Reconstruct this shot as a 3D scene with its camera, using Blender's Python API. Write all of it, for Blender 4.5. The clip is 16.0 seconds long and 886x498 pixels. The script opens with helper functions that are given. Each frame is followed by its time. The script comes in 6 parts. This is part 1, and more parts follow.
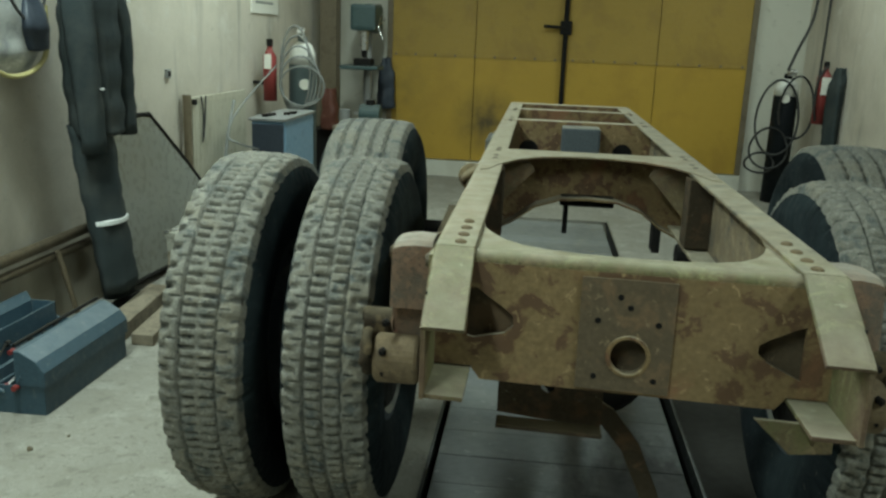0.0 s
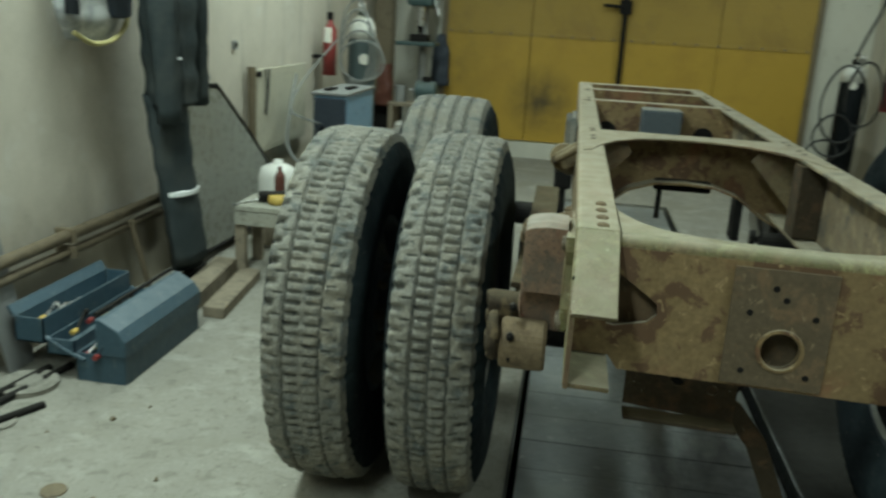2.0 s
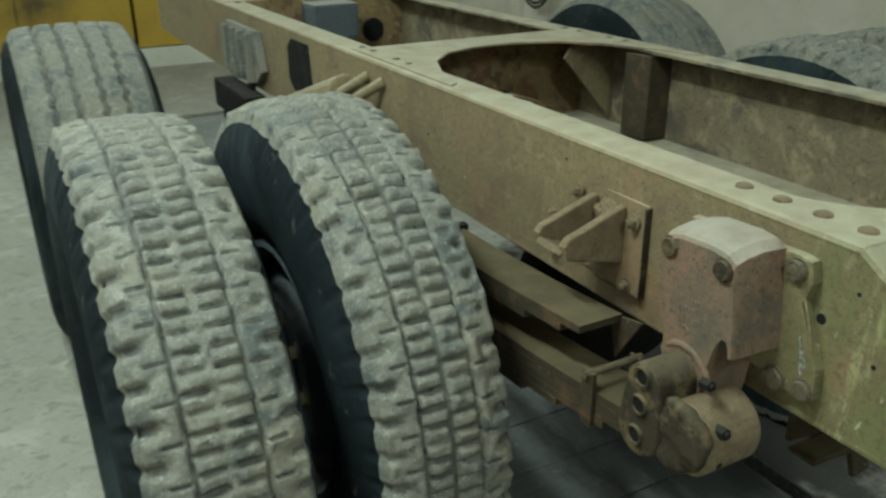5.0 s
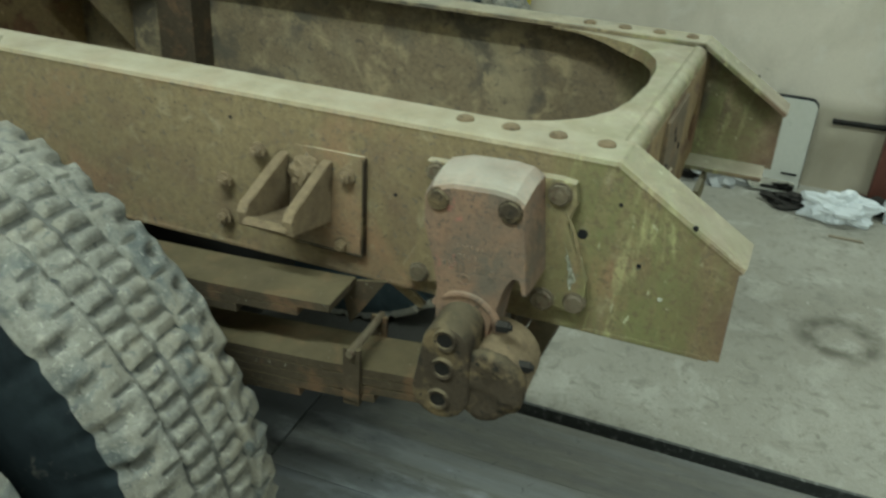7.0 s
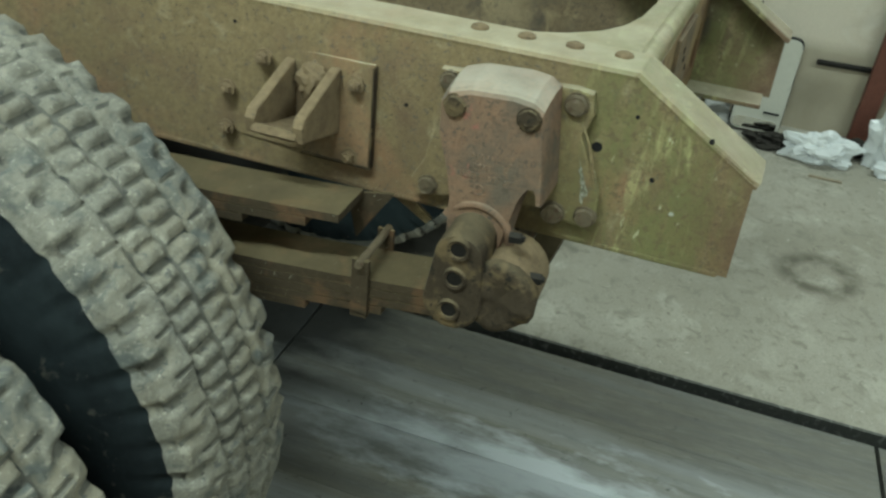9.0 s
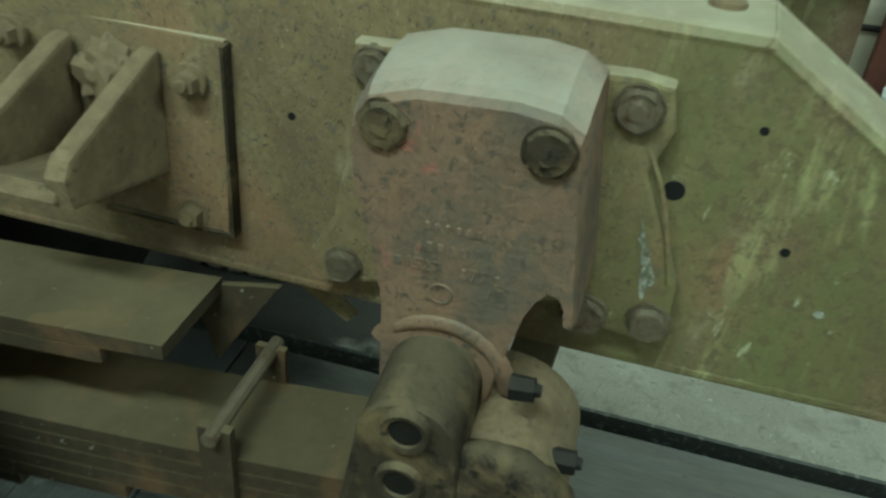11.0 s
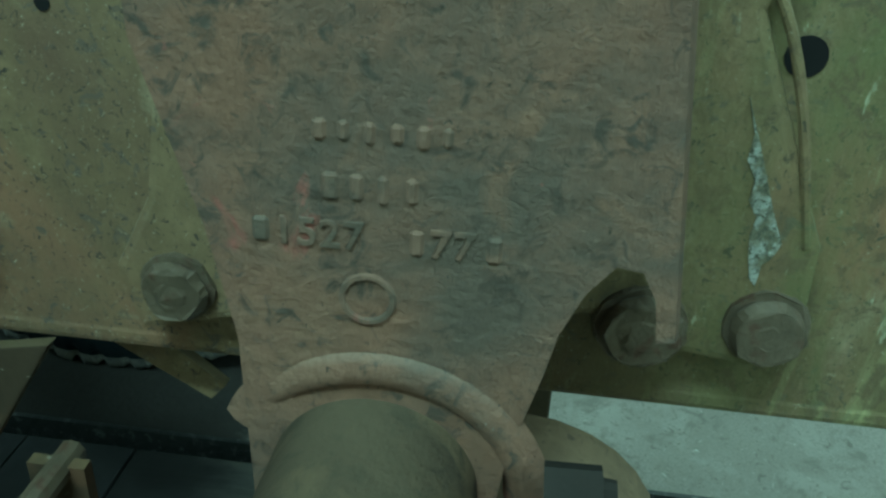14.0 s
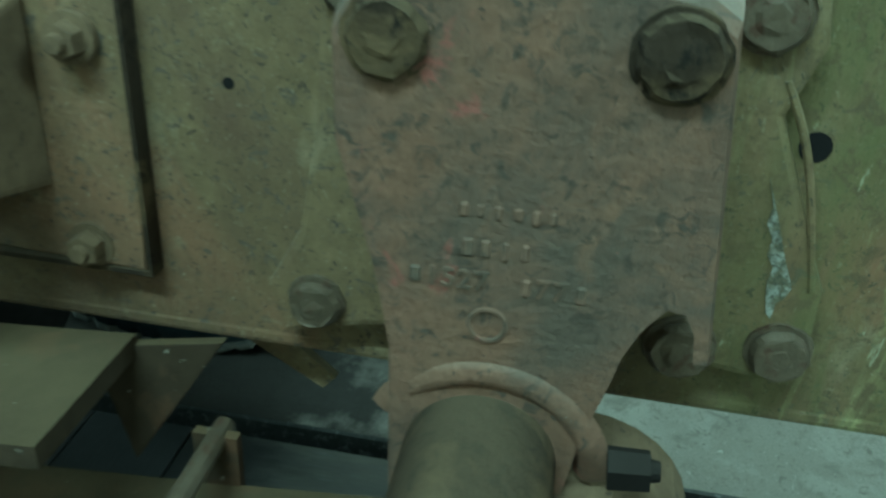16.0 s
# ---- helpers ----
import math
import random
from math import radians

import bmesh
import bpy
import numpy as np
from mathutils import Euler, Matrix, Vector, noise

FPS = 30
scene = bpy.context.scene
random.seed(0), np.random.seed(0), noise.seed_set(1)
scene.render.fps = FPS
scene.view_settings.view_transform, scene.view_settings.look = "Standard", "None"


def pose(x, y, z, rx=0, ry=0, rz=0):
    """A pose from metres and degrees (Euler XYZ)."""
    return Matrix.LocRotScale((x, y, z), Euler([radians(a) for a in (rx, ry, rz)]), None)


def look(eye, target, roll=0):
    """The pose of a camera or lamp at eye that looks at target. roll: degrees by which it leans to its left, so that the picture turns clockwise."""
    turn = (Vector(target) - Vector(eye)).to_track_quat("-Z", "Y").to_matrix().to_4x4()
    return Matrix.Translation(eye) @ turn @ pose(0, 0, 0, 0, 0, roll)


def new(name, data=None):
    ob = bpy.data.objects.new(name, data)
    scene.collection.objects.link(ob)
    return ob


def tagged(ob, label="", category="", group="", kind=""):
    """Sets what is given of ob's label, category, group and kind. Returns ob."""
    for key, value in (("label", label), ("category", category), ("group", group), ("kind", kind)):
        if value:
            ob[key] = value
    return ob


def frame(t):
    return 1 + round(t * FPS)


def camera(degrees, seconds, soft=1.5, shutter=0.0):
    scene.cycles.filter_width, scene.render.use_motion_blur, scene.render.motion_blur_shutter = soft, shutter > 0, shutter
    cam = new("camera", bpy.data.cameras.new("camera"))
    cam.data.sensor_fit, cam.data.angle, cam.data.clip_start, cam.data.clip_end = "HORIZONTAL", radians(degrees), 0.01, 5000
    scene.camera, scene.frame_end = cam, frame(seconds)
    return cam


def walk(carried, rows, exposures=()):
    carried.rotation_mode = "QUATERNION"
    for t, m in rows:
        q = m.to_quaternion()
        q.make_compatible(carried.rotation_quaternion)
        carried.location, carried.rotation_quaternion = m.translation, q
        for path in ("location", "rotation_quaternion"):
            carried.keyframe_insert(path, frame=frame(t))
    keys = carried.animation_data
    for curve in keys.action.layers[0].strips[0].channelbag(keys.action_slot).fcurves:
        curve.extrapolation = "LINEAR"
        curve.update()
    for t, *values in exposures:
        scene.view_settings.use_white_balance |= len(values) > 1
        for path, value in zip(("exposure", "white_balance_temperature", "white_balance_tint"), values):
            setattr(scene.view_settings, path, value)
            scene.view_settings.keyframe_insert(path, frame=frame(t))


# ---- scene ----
cam = camera(55.9, 16.0, soft=2.5, shutter=0.4)
PATH = [
    (0, (-0.2, 0.073, 1.472), (-0.406, 2.002, 0.984), 2.2),
    (0.5, (-0.25, 0.042, 1.498), (-0.502, 1.969, 1.022), 2.3),
    (1, (-0.23, 0.054, 1.479), (-0.66, 1.942, 0.978), 2.0),
    (1.5, (-0.26, 0.072, 1.458), (-0.769, 1.915, 0.87), 2.1),
    (2, (-0.419, 0.11, 1.449), (-0.691, 2.017, 0.91), 3.4),
    (2.5, (-0.64, 0.114, 1.47), (-0.64, 2.016, 0.853), 2.7),
    (3, (-0.799, 0.234, 1.463), (-0.78, 2.123, 0.805), 1.6),
    (3.2, (-0.848, 0.341, 1.458), (-0.768, 2.242, 0.843), 0.0),
    (5.3, (-1.264, 1.219, 1.463), (-0.254, 2.748, 0.662), 1.6),
    (5.5, (-1.256, 1.284, 1.466), (-0.163, 2.753, 0.662), 2.8),
    (6, (-1.26, 1.408, 1.465), (0.084, 2.627, 0.623), 4.1),
    (6.5, (-1.349, 1.516, 1.484), (0.259, 2.306, 0.596), 2.6),
    (7, (-1.384, 1.559, 1.468), (0.281, 2.124, 0.515), 3.8),
    (7.5, (-1.371, 1.535, 1.452), (0.302, 1.977, 0.448), 2.9),
    (8, (-1.372, 1.523, 1.432), (0.294, 1.888, 0.387), 3.6),
    (8.5, (-1.391, 1.56, 1.423), (0.256, 1.976, 0.367), 5.1),
    (9, (-1.415, 1.605, 1.421), (0.214, 2.069, 0.358), 6.2),
    (9.2, (-1.424, 1.602, 1.409), (0.206, 2.102, 0.363), 6.2),
    (11.3, (-0.839, 1.781, 1.166), (0.803, 2.09, 0.067), 5.1),
    (11.5, (-0.823, 1.798, 1.121), (0.88, 2.045, 0.103), 5.3),
    (12, (-0.756, 1.802, 1.065), (0.987, 2.014, 0.107), 5.4),
    (12.5, (-0.707, 1.799, 1.063), (1.047, 2.008, 0.125), 3.0),
    (13, (-0.688, 1.794, 1.054), (1.076, 2.001, 0.134), 2.2),
    (13.5, (-0.679, 1.792, 1.042), (1.08, 1.979, 0.11), 2.8),
    (14, (-0.678, 1.791, 1.037), (1.078, 1.977, 0.098), 2.8),
    (14.5, (-0.682, 1.795, 1.035), (1.08, 1.977, 0.106), 2.8),
    (15, (-0.684, 1.794, 1.038), (1.08, 1.979, 0.116), 2.9),
    (15.5, (-0.702, 1.795, 1.048), (1.066, 1.994, 0.134), 3.6),
    (16, (-0.754, 1.811, 1.095), (0.982, 2.064, 0.136), 3.7),
]
walk(cam, [(t, look(eye, target, roll)) for t, eye, target, roll in PATH], [(0, -0.1, 6500, 10), (3.2, -0.1, 6500, 10), (5.3, 0.0, 6500, 11), (9.2, 0.1, 6600, 12), (11.4, -0.2, 6000, -7), (12.3, -0.15, 5150, -14), (13.2, -0.25, 5050, -20), (15.4, -0.25, 5050, -20), (16, -0.3, 5150, -18)])

# ---- light ----
world = bpy.data.worlds.new("world")
scene.world = world
world.use_nodes = True
bg = world.node_tree.nodes["Background"]
bg.inputs[0].default_value = (0.75, 0.85, 0.8, 1)
bg.inputs[1].default_value = 0.0


def tube_lamp(x, y, z, length, width, watts, along_y=True, colour=(0.80, 1.0, 0.93)):
    d = bpy.data.lights.new("ceiling_lamp", "AREA")
    d.shape, d.size, d.size_y, d.energy, d.color = "RECTANGLE", width, length, watts, colour
    ob = new("ceiling_lamp", d)
    ob.matrix_world = pose(x, y, z, 0, 0, 0 if along_y else 90)
    return ob


for lx, ly, lw in ((-1.9, 2.3, 98), (-1.3, -0.8, 68), (-1.5, 5.9, 70), (1.9, 0.4, 50), (1.9, 6.9, 38)):
    tube_lamp(lx, ly, 3.25, 1.5, 0.22, lw)


# ---- materials ----
def ramp(nt, fac, stops):
    n = nt.nodes.new("ShaderNodeValToRGB")
    while len(n.color_ramp.elements) < len(stops):
        n.color_ramp.elements.new(0.5)
    for e, (p, c) in zip(n.color_ramp.elements, stops):
        e.position, e.color = p, (*c, 1)
    nt.links.new(fac, n.inputs[0])
    return n.outputs[0]


def noise_of(nt, scale, detail=6, rough=0.6, warp=0.0, stretch=None):
    co = nt.nodes.new("ShaderNodeTexCoord").outputs["Object"]
    if stretch:
        mp = nt.nodes.new("ShaderNodeMapping")
        mp.inputs["Scale"].default_value = stretch
        nt.links.new(co, mp.inputs[0])
        co = mp.outputs[0]
    n = nt.nodes.new("ShaderNodeTexNoise")
    n.inputs["Scale"].default_value, n.inputs["Detail"].default_value = scale, detail
    n.inputs["Roughness"].default_value, n.inputs["Distortion"].default_value = rough, warp
    nt.links.new(co, n.inputs["Vector"])
    return n.outputs["Fac"]


def mix(nt, fac, a, b, kind="MIX"):
    n = nt.nodes.new("ShaderNodeMix")
    n.data_type, n.blend_type = "RGBA", kind
    if isinstance(fac, float):
        n.inputs[0].default_value = fac
    else:
        nt.links.new(fac, n.inputs[0])
    for socket, v in ((n.inputs[6], a), (n.inputs[7], b)):
        if isinstance(v, tuple):
            socket.default_value = (*v, 1)
        else:
            nt.links.new(v, socket)
    return n.outputs[2]


def grey_ramp(nt, fac, a, b, lo=0.0, hi=1.0):
    n = nt.nodes.new("ShaderNodeMapRange")
    n.inputs[1].default_value, n.inputs[2].default_value = a, b
    n.inputs[3].default_value, n.inputs[4].default_value = lo, hi
    nt.links.new(fac, n.inputs[0])
    return n.outputs[0]


def up_facing(nt):
    g = nt.nodes.new("ShaderNodeNewGeometry")
    sep = nt.nodes.new("ShaderNodeSeparateXYZ")
    nt.links.new(g.outputs["Normal"], sep.inputs[0])
    return sep.outputs[2]


def place_of(nt, axis):
    g = nt.nodes.new("ShaderNodeNewGeometry")
    sep = nt.nodes.new("ShaderNodeSeparateXYZ")
    nt.links.new(g.outputs["Position"], sep.inputs[0])
    return sep.outputs[axis]


def times(nt, a, b):
    n = nt.nodes.new("ShaderNodeMath")
    n.operation = "MULTIPLY"
    nt.links.new(a, n.inputs[0])
    if isinstance(b, float):
        n.inputs[1].default_value = b
    else:
        nt.links.new(b, n.inputs[1])
    return n.outputs[0]


def material(name, base, rough=0.7, metal=0.0, dust=None, dust_amount=0.0, patches=(), grain=90, bump=0.25, bump_scale=60,
             spread=0.25, stretch=None, vary=0.0, extra=None, bump_mm=2.0, ior=1.45):
    """A worn surface: base colour with fine grain, patches of (scale, low, high, colour), and dust on what faces up."""
    m = bpy.data.materials.new(name)
    m.use_nodes = True
    nt = m.node_tree
    b = nt.nodes["Principled BSDF"]
    dark = tuple(c * (1 - spread) for c in base)
    light = tuple(min(1, c * (1 + spread)) for c in base)
    col = ramp(nt, noise_of(nt, grain, 5, 0.65, stretch=stretch), ((0.3, dark), (0.7, light)))
    broad = noise_of(nt, 3.1, 4, 0.6, 0.4)
    col = mix(nt, grey_ramp(nt, broad, 0.35, 0.7, 0.0, 0.5), col, tuple(c * (1 - 0.9 * spread) for c in base))
    for n, (scale, lo, hi, colour) in enumerate(patches):
        fac = grey_ramp(nt, noise_of(nt, scale, 7, 0.62, 0.3 + 0.2 * n, stretch=stretch if scale < 0 else None), lo, hi)
        col = mix(nt, fac, col, colour)
    if extra:
        col = extra(nt, col)
    if vary:
        info = nt.nodes.new("ShaderNodeObjectInfo")
        col = mix(nt, grey_ramp(nt, info.outputs["Random"], 0, 1, 0, vary), col, (0.02, 0.02, 0.02))
    if dust:
        fac = times(nt, grey_ramp(nt, up_facing(nt), 0.35, 0.95), grey_ramp(nt, noise_of(nt, 14, 6, 0.6), 0.25, 0.6, 0.45, 1.0))
        col = mix(nt, times(nt, fac, dust_amount), col, dust)
    nt.links.new(col, b.inputs["Base Color"])
    nt.links.new(grey_ramp(nt, noise_of(nt, 23, 4), 0.3, 0.7, max(0.05, rough - 0.12), min(1, rough + 0.12)), b.inputs["Roughness"])
    b.inputs["Metallic"].default_value = metal
    b.inputs["IOR"].default_value = ior
    if bump:
        bp = nt.nodes.new("ShaderNodeBump")
        bp.inputs["Strength"].default_value, bp.inputs["Distance"].default_value = bump, bump_mm / 1000
        nt.links.new(noise_of(nt, bump_scale, 8, 0.65, stretch=stretch), bp.inputs["Height"])
        nt.links.new(bp.outputs[0], b.inputs["Normal"])
    return m


def tail_paint(nt, col):
    """Old green and yellow paint that is left on the tail of the rails."""
    near = grey_ramp(nt, place_of(nt, 1), 1.80, 1.68)
    runs = noise_of(nt, 9, 6, 0.6, 0.3, stretch=(1, 1.6, 0.5))
    col = mix(nt, times(nt, near, grey_ramp(nt, runs, 0.42, 0.58, 0, 0.75)), col, (0.125, 0.135, 0.05))
    runs2 = noise_of(nt, 17, 7, 0.65, 0.4, stretch=(1, 2.0, 0.35))
    col = mix(nt, times(nt, near, grey_ramp(nt, runs2, 0.55, 0.66, 0, 0.75)), col, (0.34, 0.34, 0.16))
    chips = noise_of(nt, 95, 7, 0.7, 0.5)
    col = mix(nt, times(nt, near, grey_ramp(nt, chips, 0.52, 0.60, 0, 0.7)), col, (0.11, 0.085, 0.045))
    pale = noise_of(nt, 42, 6, 0.65, 0.5, stretch=(1, 1.5, 0.7))
    col = mix(nt, times(nt, near, grey_ramp(nt, pale, 0.64, 0.69, 0, 0.8)), col, (0.42, 0.43, 0.29))
    end = grey_ramp(nt, place_of(nt, 1), 1.60, 1.49)
    col = mix(nt, times(nt, end, grey_ramp(nt, noise_of(nt, 11, 6), 0.35, 0.6, 0.2, 0.8)), col, (0.10, 0.055, 0.035))
    return col


DUST = (0.43, 0.395, 0.295)
M_RAIL = material("dusty_frame_paint", (0.20, 0.150, 0.078), 0.8, dust=DUST, dust_amount=0.62, patches=((6, 0.50, 0.68, (0.135, 0.09, 0.055)), (3.5, 0.56, 0.70, (0.235, 0.135, 0.075)), (28, 0.58, 0.72, (0.26, 0.215, 0.13)), (110, 0.57, 0.66, (0.115, 0.095, 0.068)), (260, 0.58, 0.66, (0.055, 0.047, 0.036)), (420, 0.62, 0.68, (0.34, 0.30, 0.21))), extra=tail_paint, bump=0.8, bump_scale=210, bump_mm=1.2)
M_RAILIN = material("blotched_frame_paint", (0.165, 0.125, 0.075), 0.85, dust=DUST, dust_amount=0.62, patches=((4.2, 0.44, 0.58, (0.235, 0.19, 0.115)), (6.5, 0.50, 0.60, (0.085, 0.072, 0.052)), (15, 0.54, 0.64, (0.26, 0.205, 0.12)), (45, 0.58, 0.68, (0.085, 0.07, 0.05)), (260, 0.58, 0.66, (0.055, 0.047, 0.036))), extra=tail_paint, bump=0.8, bump_scale=210, bump_mm=1.2)
M_LUG = material("brown_lug_paint", (0.185, 0.135, 0.078), 0.85, patches=((20, 0.5, 0.65, (0.12, 0.085, 0.05)), (150, 0.58, 0.68, (0.09, 0.07, 0.045))), bump=0.8, bump_scale=180)
M_RUST = material("flaking_rust", (0.22, 0.150, 0.070), 0.85, dust=DUST, dust_amount=0.8, patches=((16, 0.50, 0.57, (0.12, 0.068, 0.036)), (5, 0.54, 0.68, (0.235, 0.115, 0.06)), (40, 0.6, 0.66, (0.34, 0.24, 0.12))), bump=0.6, bump_scale=40)
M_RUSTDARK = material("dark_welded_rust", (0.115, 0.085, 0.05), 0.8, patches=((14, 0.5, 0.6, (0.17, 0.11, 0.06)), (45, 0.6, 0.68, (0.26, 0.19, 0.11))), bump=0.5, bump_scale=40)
M_CAST = material("red_primed_casting", (0.208, 0.124, 0.079), 0.8, dust=(0.44, 0.41, 0.34), dust_amount=0.6, patches=((13, 0.43, 0.60, (0.115, 0.092, 0.068)), (7, 0.56, 0.70, (0.11, 0.088, 0.066)), (38, 0.52, 0.66, (0.20, 0.125, 0.08)), (120, 0.54, 0.66, (0.078, 0.063, 0.047)), (24, 0.64, 0.70, (0.26, 0.105, 0.08)), (300, 0.64, 0.71, (0.045, 0.04, 0.03)), (75, 0.72, 0.76, (0.42, 0.45, 0.40))), bump=1.0, bump_scale=230, bump_mm=1.6)
M_MARK = material("worn_cast_lettering", (0.19, 0.125, 0.085), 0.85, patches=((40, 0.48, 0.62, (0.105, 0.085, 0.062)), (24, 0.62, 0.70, (0.26, 0.105, 0.08))), bump=0.6, bump_scale=230)
M_HOLE = material("dark_hole", (0.004, 0.004, 0.004), 1.0, bump=0)
M_BARE = material("scraped_bare_metal", (0.40, 0.42, 0.37), 0.5, metal=0.2, patches=((160, 0.44, 0.56, (0.17, 0.165, 0.11)), (420, 0.5, 0.6, (0.10, 0.10, 0.07))), bump=0.9, bump_scale=260)
M_STEEL = material("greasy_brown_steel", (0.055, 0.042, 0.027), 0.8, ior=1.25, dust=(0.15, 0.122, 0.065), dust_amount=0.5, patches=((18, 0.52, 0.64, (0.10, 0.06, 0.035)), (150, 0.66, 0.72, (0.28, 0.27, 0.23))), bump=0.5)
M_DARK = material("oily_black_steel", (0.012, 0.011, 0.010), 0.75, ior=1.25, dust=(0.06, 0.055, 0.045), dust_amount=0.4, bump=0.4)
M_GREASE = material("dark_greasy_iron", (0.045, 0.034, 0.023), 0.85, ior=1.25, dust=(0.20, 0.165, 0.10), dust_amount=0.4, patches=((22, 0.48, 0.64, (0.13, 0.095, 0.052)), (90, 0.55, 0.65, (0.018, 0.016, 0.013))), bump=0.9, bump_scale=150)
M_BOLT = material("worn_bolt_steel", (0.125, 0.10, 0.066), 0.55, metal=0.15, patches=((120, 0.55, 0.65, (0.09, 0.055, 0.035)),), bump=0.6, bump_scale=200)
M_TREAD = material("dusty_tread_rubber", (0.185, 0.180, 0.152), 0.95, patches=((5, 0.46, 0.62, (0.205, 0.188, 0.145)), (11, 0.52, 0.64, (0.095, 0.105, 0.10)), (34, 0.56, 0.66, (0.26, 0.25, 0.21)), (70, 0.57, 0.66, (0.10, 0.105, 0.10)), (190, 0.60, 0.68, (0.37, 0.36, 0.31))), bump=1.0, bump_scale=120, bump_mm=3.0, grain=160)
# Less dusty groove rubber, toned down further for the shade inside the cuts.
M_GROOVE = material("shade_toned_groove_rubber", (0.105, 0.103, 0.090), 0.95, patches=((16, 0.46, 0.62, (0.15, 0.145, 0.12)), (50, 0.55, 0.66, (0.035, 0.038, 0.037))), bump=0.5, bump_scale=120)
M_SIDE = material("black_sidewall_rubber", (0.010, 0.014, 0.016), 0.85, patches=((2.5, 0.42, 0.62, (0.028, 0.040, 0.043)), (40, 0.62, 0.72, (0.07, 0.07, 0.06))), bump=0.3, ior=1.2)
M_RIM = material("blue_grey_rim_paint", (0.07, 0.085, 0.095), 0.6, dust=DUST, dust_amount=0.5, bump=0.3)
def ring_and_shade(nt, col):
    """A faint worn ring in the concrete, plus painted shade below the axle."""
    g = nt.nodes.new("ShaderNodeNewGeometry")
    d = nt.nodes.new("ShaderNodeVectorMath")
    d.operation = "DISTANCE"
    d.inputs[1].default_value = (1.19, 1.06, 0.0)
    nt.links.new(g.outputs["Position"], d.inputs[0])
    band = times(nt, grey_ramp(nt, d.outputs["Value"], 0.06, 0.09), grey_ramp(nt, d.outputs["Value"], 0.16, 0.11))
    worn = times(nt, band, grey_ramp(nt, noise_of(nt, 14, 6), 0.36, 0.56, 0.2, 1.0))
    col = mix(nt, worn, col, (0.13, 0.12, 0.095))
    # axle shade painted into the concrete as an oil-dark patch, ragged at the rim
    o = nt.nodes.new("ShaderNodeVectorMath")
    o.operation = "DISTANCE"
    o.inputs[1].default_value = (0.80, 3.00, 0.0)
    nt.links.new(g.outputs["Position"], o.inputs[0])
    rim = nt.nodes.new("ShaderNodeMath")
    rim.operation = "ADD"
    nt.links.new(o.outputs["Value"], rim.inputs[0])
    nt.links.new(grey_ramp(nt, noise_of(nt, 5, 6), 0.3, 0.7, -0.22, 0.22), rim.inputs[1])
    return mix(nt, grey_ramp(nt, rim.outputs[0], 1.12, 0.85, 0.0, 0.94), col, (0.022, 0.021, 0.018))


M_FLOOR = material("worn_concrete", (0.31, 0.295, 0.25), 0.92, patches=((1.6, 0.45, 0.7, (0.25, 0.235, 0.19)), (5, 0.52, 0.66, (0.36, 0.345, 0.295)), (17, 0.54, 0.66, (0.22, 0.21, 0.175)), (38, 0.58, 0.68, (0.19, 0.18, 0.15)), (120, 0.57, 0.67, (0.20, 0.19, 0.155)), (70, 0.64, 0.70, (0.50, 0.485, 0.42)), (3.3, 0.62, 0.70, (0.27, 0.26, 0.215))), grain=220, bump=0.9, bump_scale=75, bump_mm=4.0, extra=ring_and_shade, ior=1.35)
def board_light_and_shade(nt, col):
    """Light strip along the boards and shade below the axle, painted into the colour."""
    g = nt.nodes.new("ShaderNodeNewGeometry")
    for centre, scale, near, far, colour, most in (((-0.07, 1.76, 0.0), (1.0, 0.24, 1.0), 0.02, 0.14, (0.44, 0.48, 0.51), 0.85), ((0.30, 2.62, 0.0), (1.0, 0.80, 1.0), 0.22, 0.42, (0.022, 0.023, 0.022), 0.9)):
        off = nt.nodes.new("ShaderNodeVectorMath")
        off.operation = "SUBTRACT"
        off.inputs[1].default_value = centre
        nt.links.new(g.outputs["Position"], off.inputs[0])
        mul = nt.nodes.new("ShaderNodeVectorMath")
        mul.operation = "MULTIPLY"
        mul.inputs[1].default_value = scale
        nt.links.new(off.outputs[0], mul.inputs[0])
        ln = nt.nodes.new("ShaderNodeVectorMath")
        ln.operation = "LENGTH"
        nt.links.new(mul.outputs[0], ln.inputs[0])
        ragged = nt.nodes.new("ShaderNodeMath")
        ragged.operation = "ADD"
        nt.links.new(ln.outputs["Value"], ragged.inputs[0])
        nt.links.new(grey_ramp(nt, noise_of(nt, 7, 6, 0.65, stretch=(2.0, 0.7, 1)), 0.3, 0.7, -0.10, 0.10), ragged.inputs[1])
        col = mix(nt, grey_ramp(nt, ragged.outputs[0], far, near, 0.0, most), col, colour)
    return col


M_BOARD = material("grey_pit_board", (0.150, 0.146, 0.122), 0.5, patches=((-4, 0.42, 0.70, (0.10, 0.103, 0.096)), (-30, 0.55, 0.75, (0.18, 0.19, 0.185)), (-0.8, 0.44, 0.62, (0.22, 0.235, 0.24)), (55, 0.62, 0.70, (0.07, 0.07, 0.065))), stretch=(6, 0.5, 1), grain=26, bump=0.5, bump_scale=30, vary=0.3, extra=board_light_and_shade)
M_CROSS = material("grey_cross_board", (0.20, 0.212, 0.208), 0.55, patches=((4, 0.48, 0.66, (0.22, 0.23, 0.215)), (30, 0.6, 0.7, (0.33, 0.34, 0.32))), stretch=(0.5, 6, 1), grain=26, bump=0.5, bump_scale=30, vary=0.25, extra=board_light_and_shade)
M_PIT = material("pit_concrete", (0.03, 0.03, 0.027), 0.95, ior=1.2)
M_EDGE = material("steel_angle_edge", (0.07, 0.075, 0.07), 0.45, metal=0.5, patches=((50, 0.55, 0.68, (0.2, 0.21, 0.2)),))


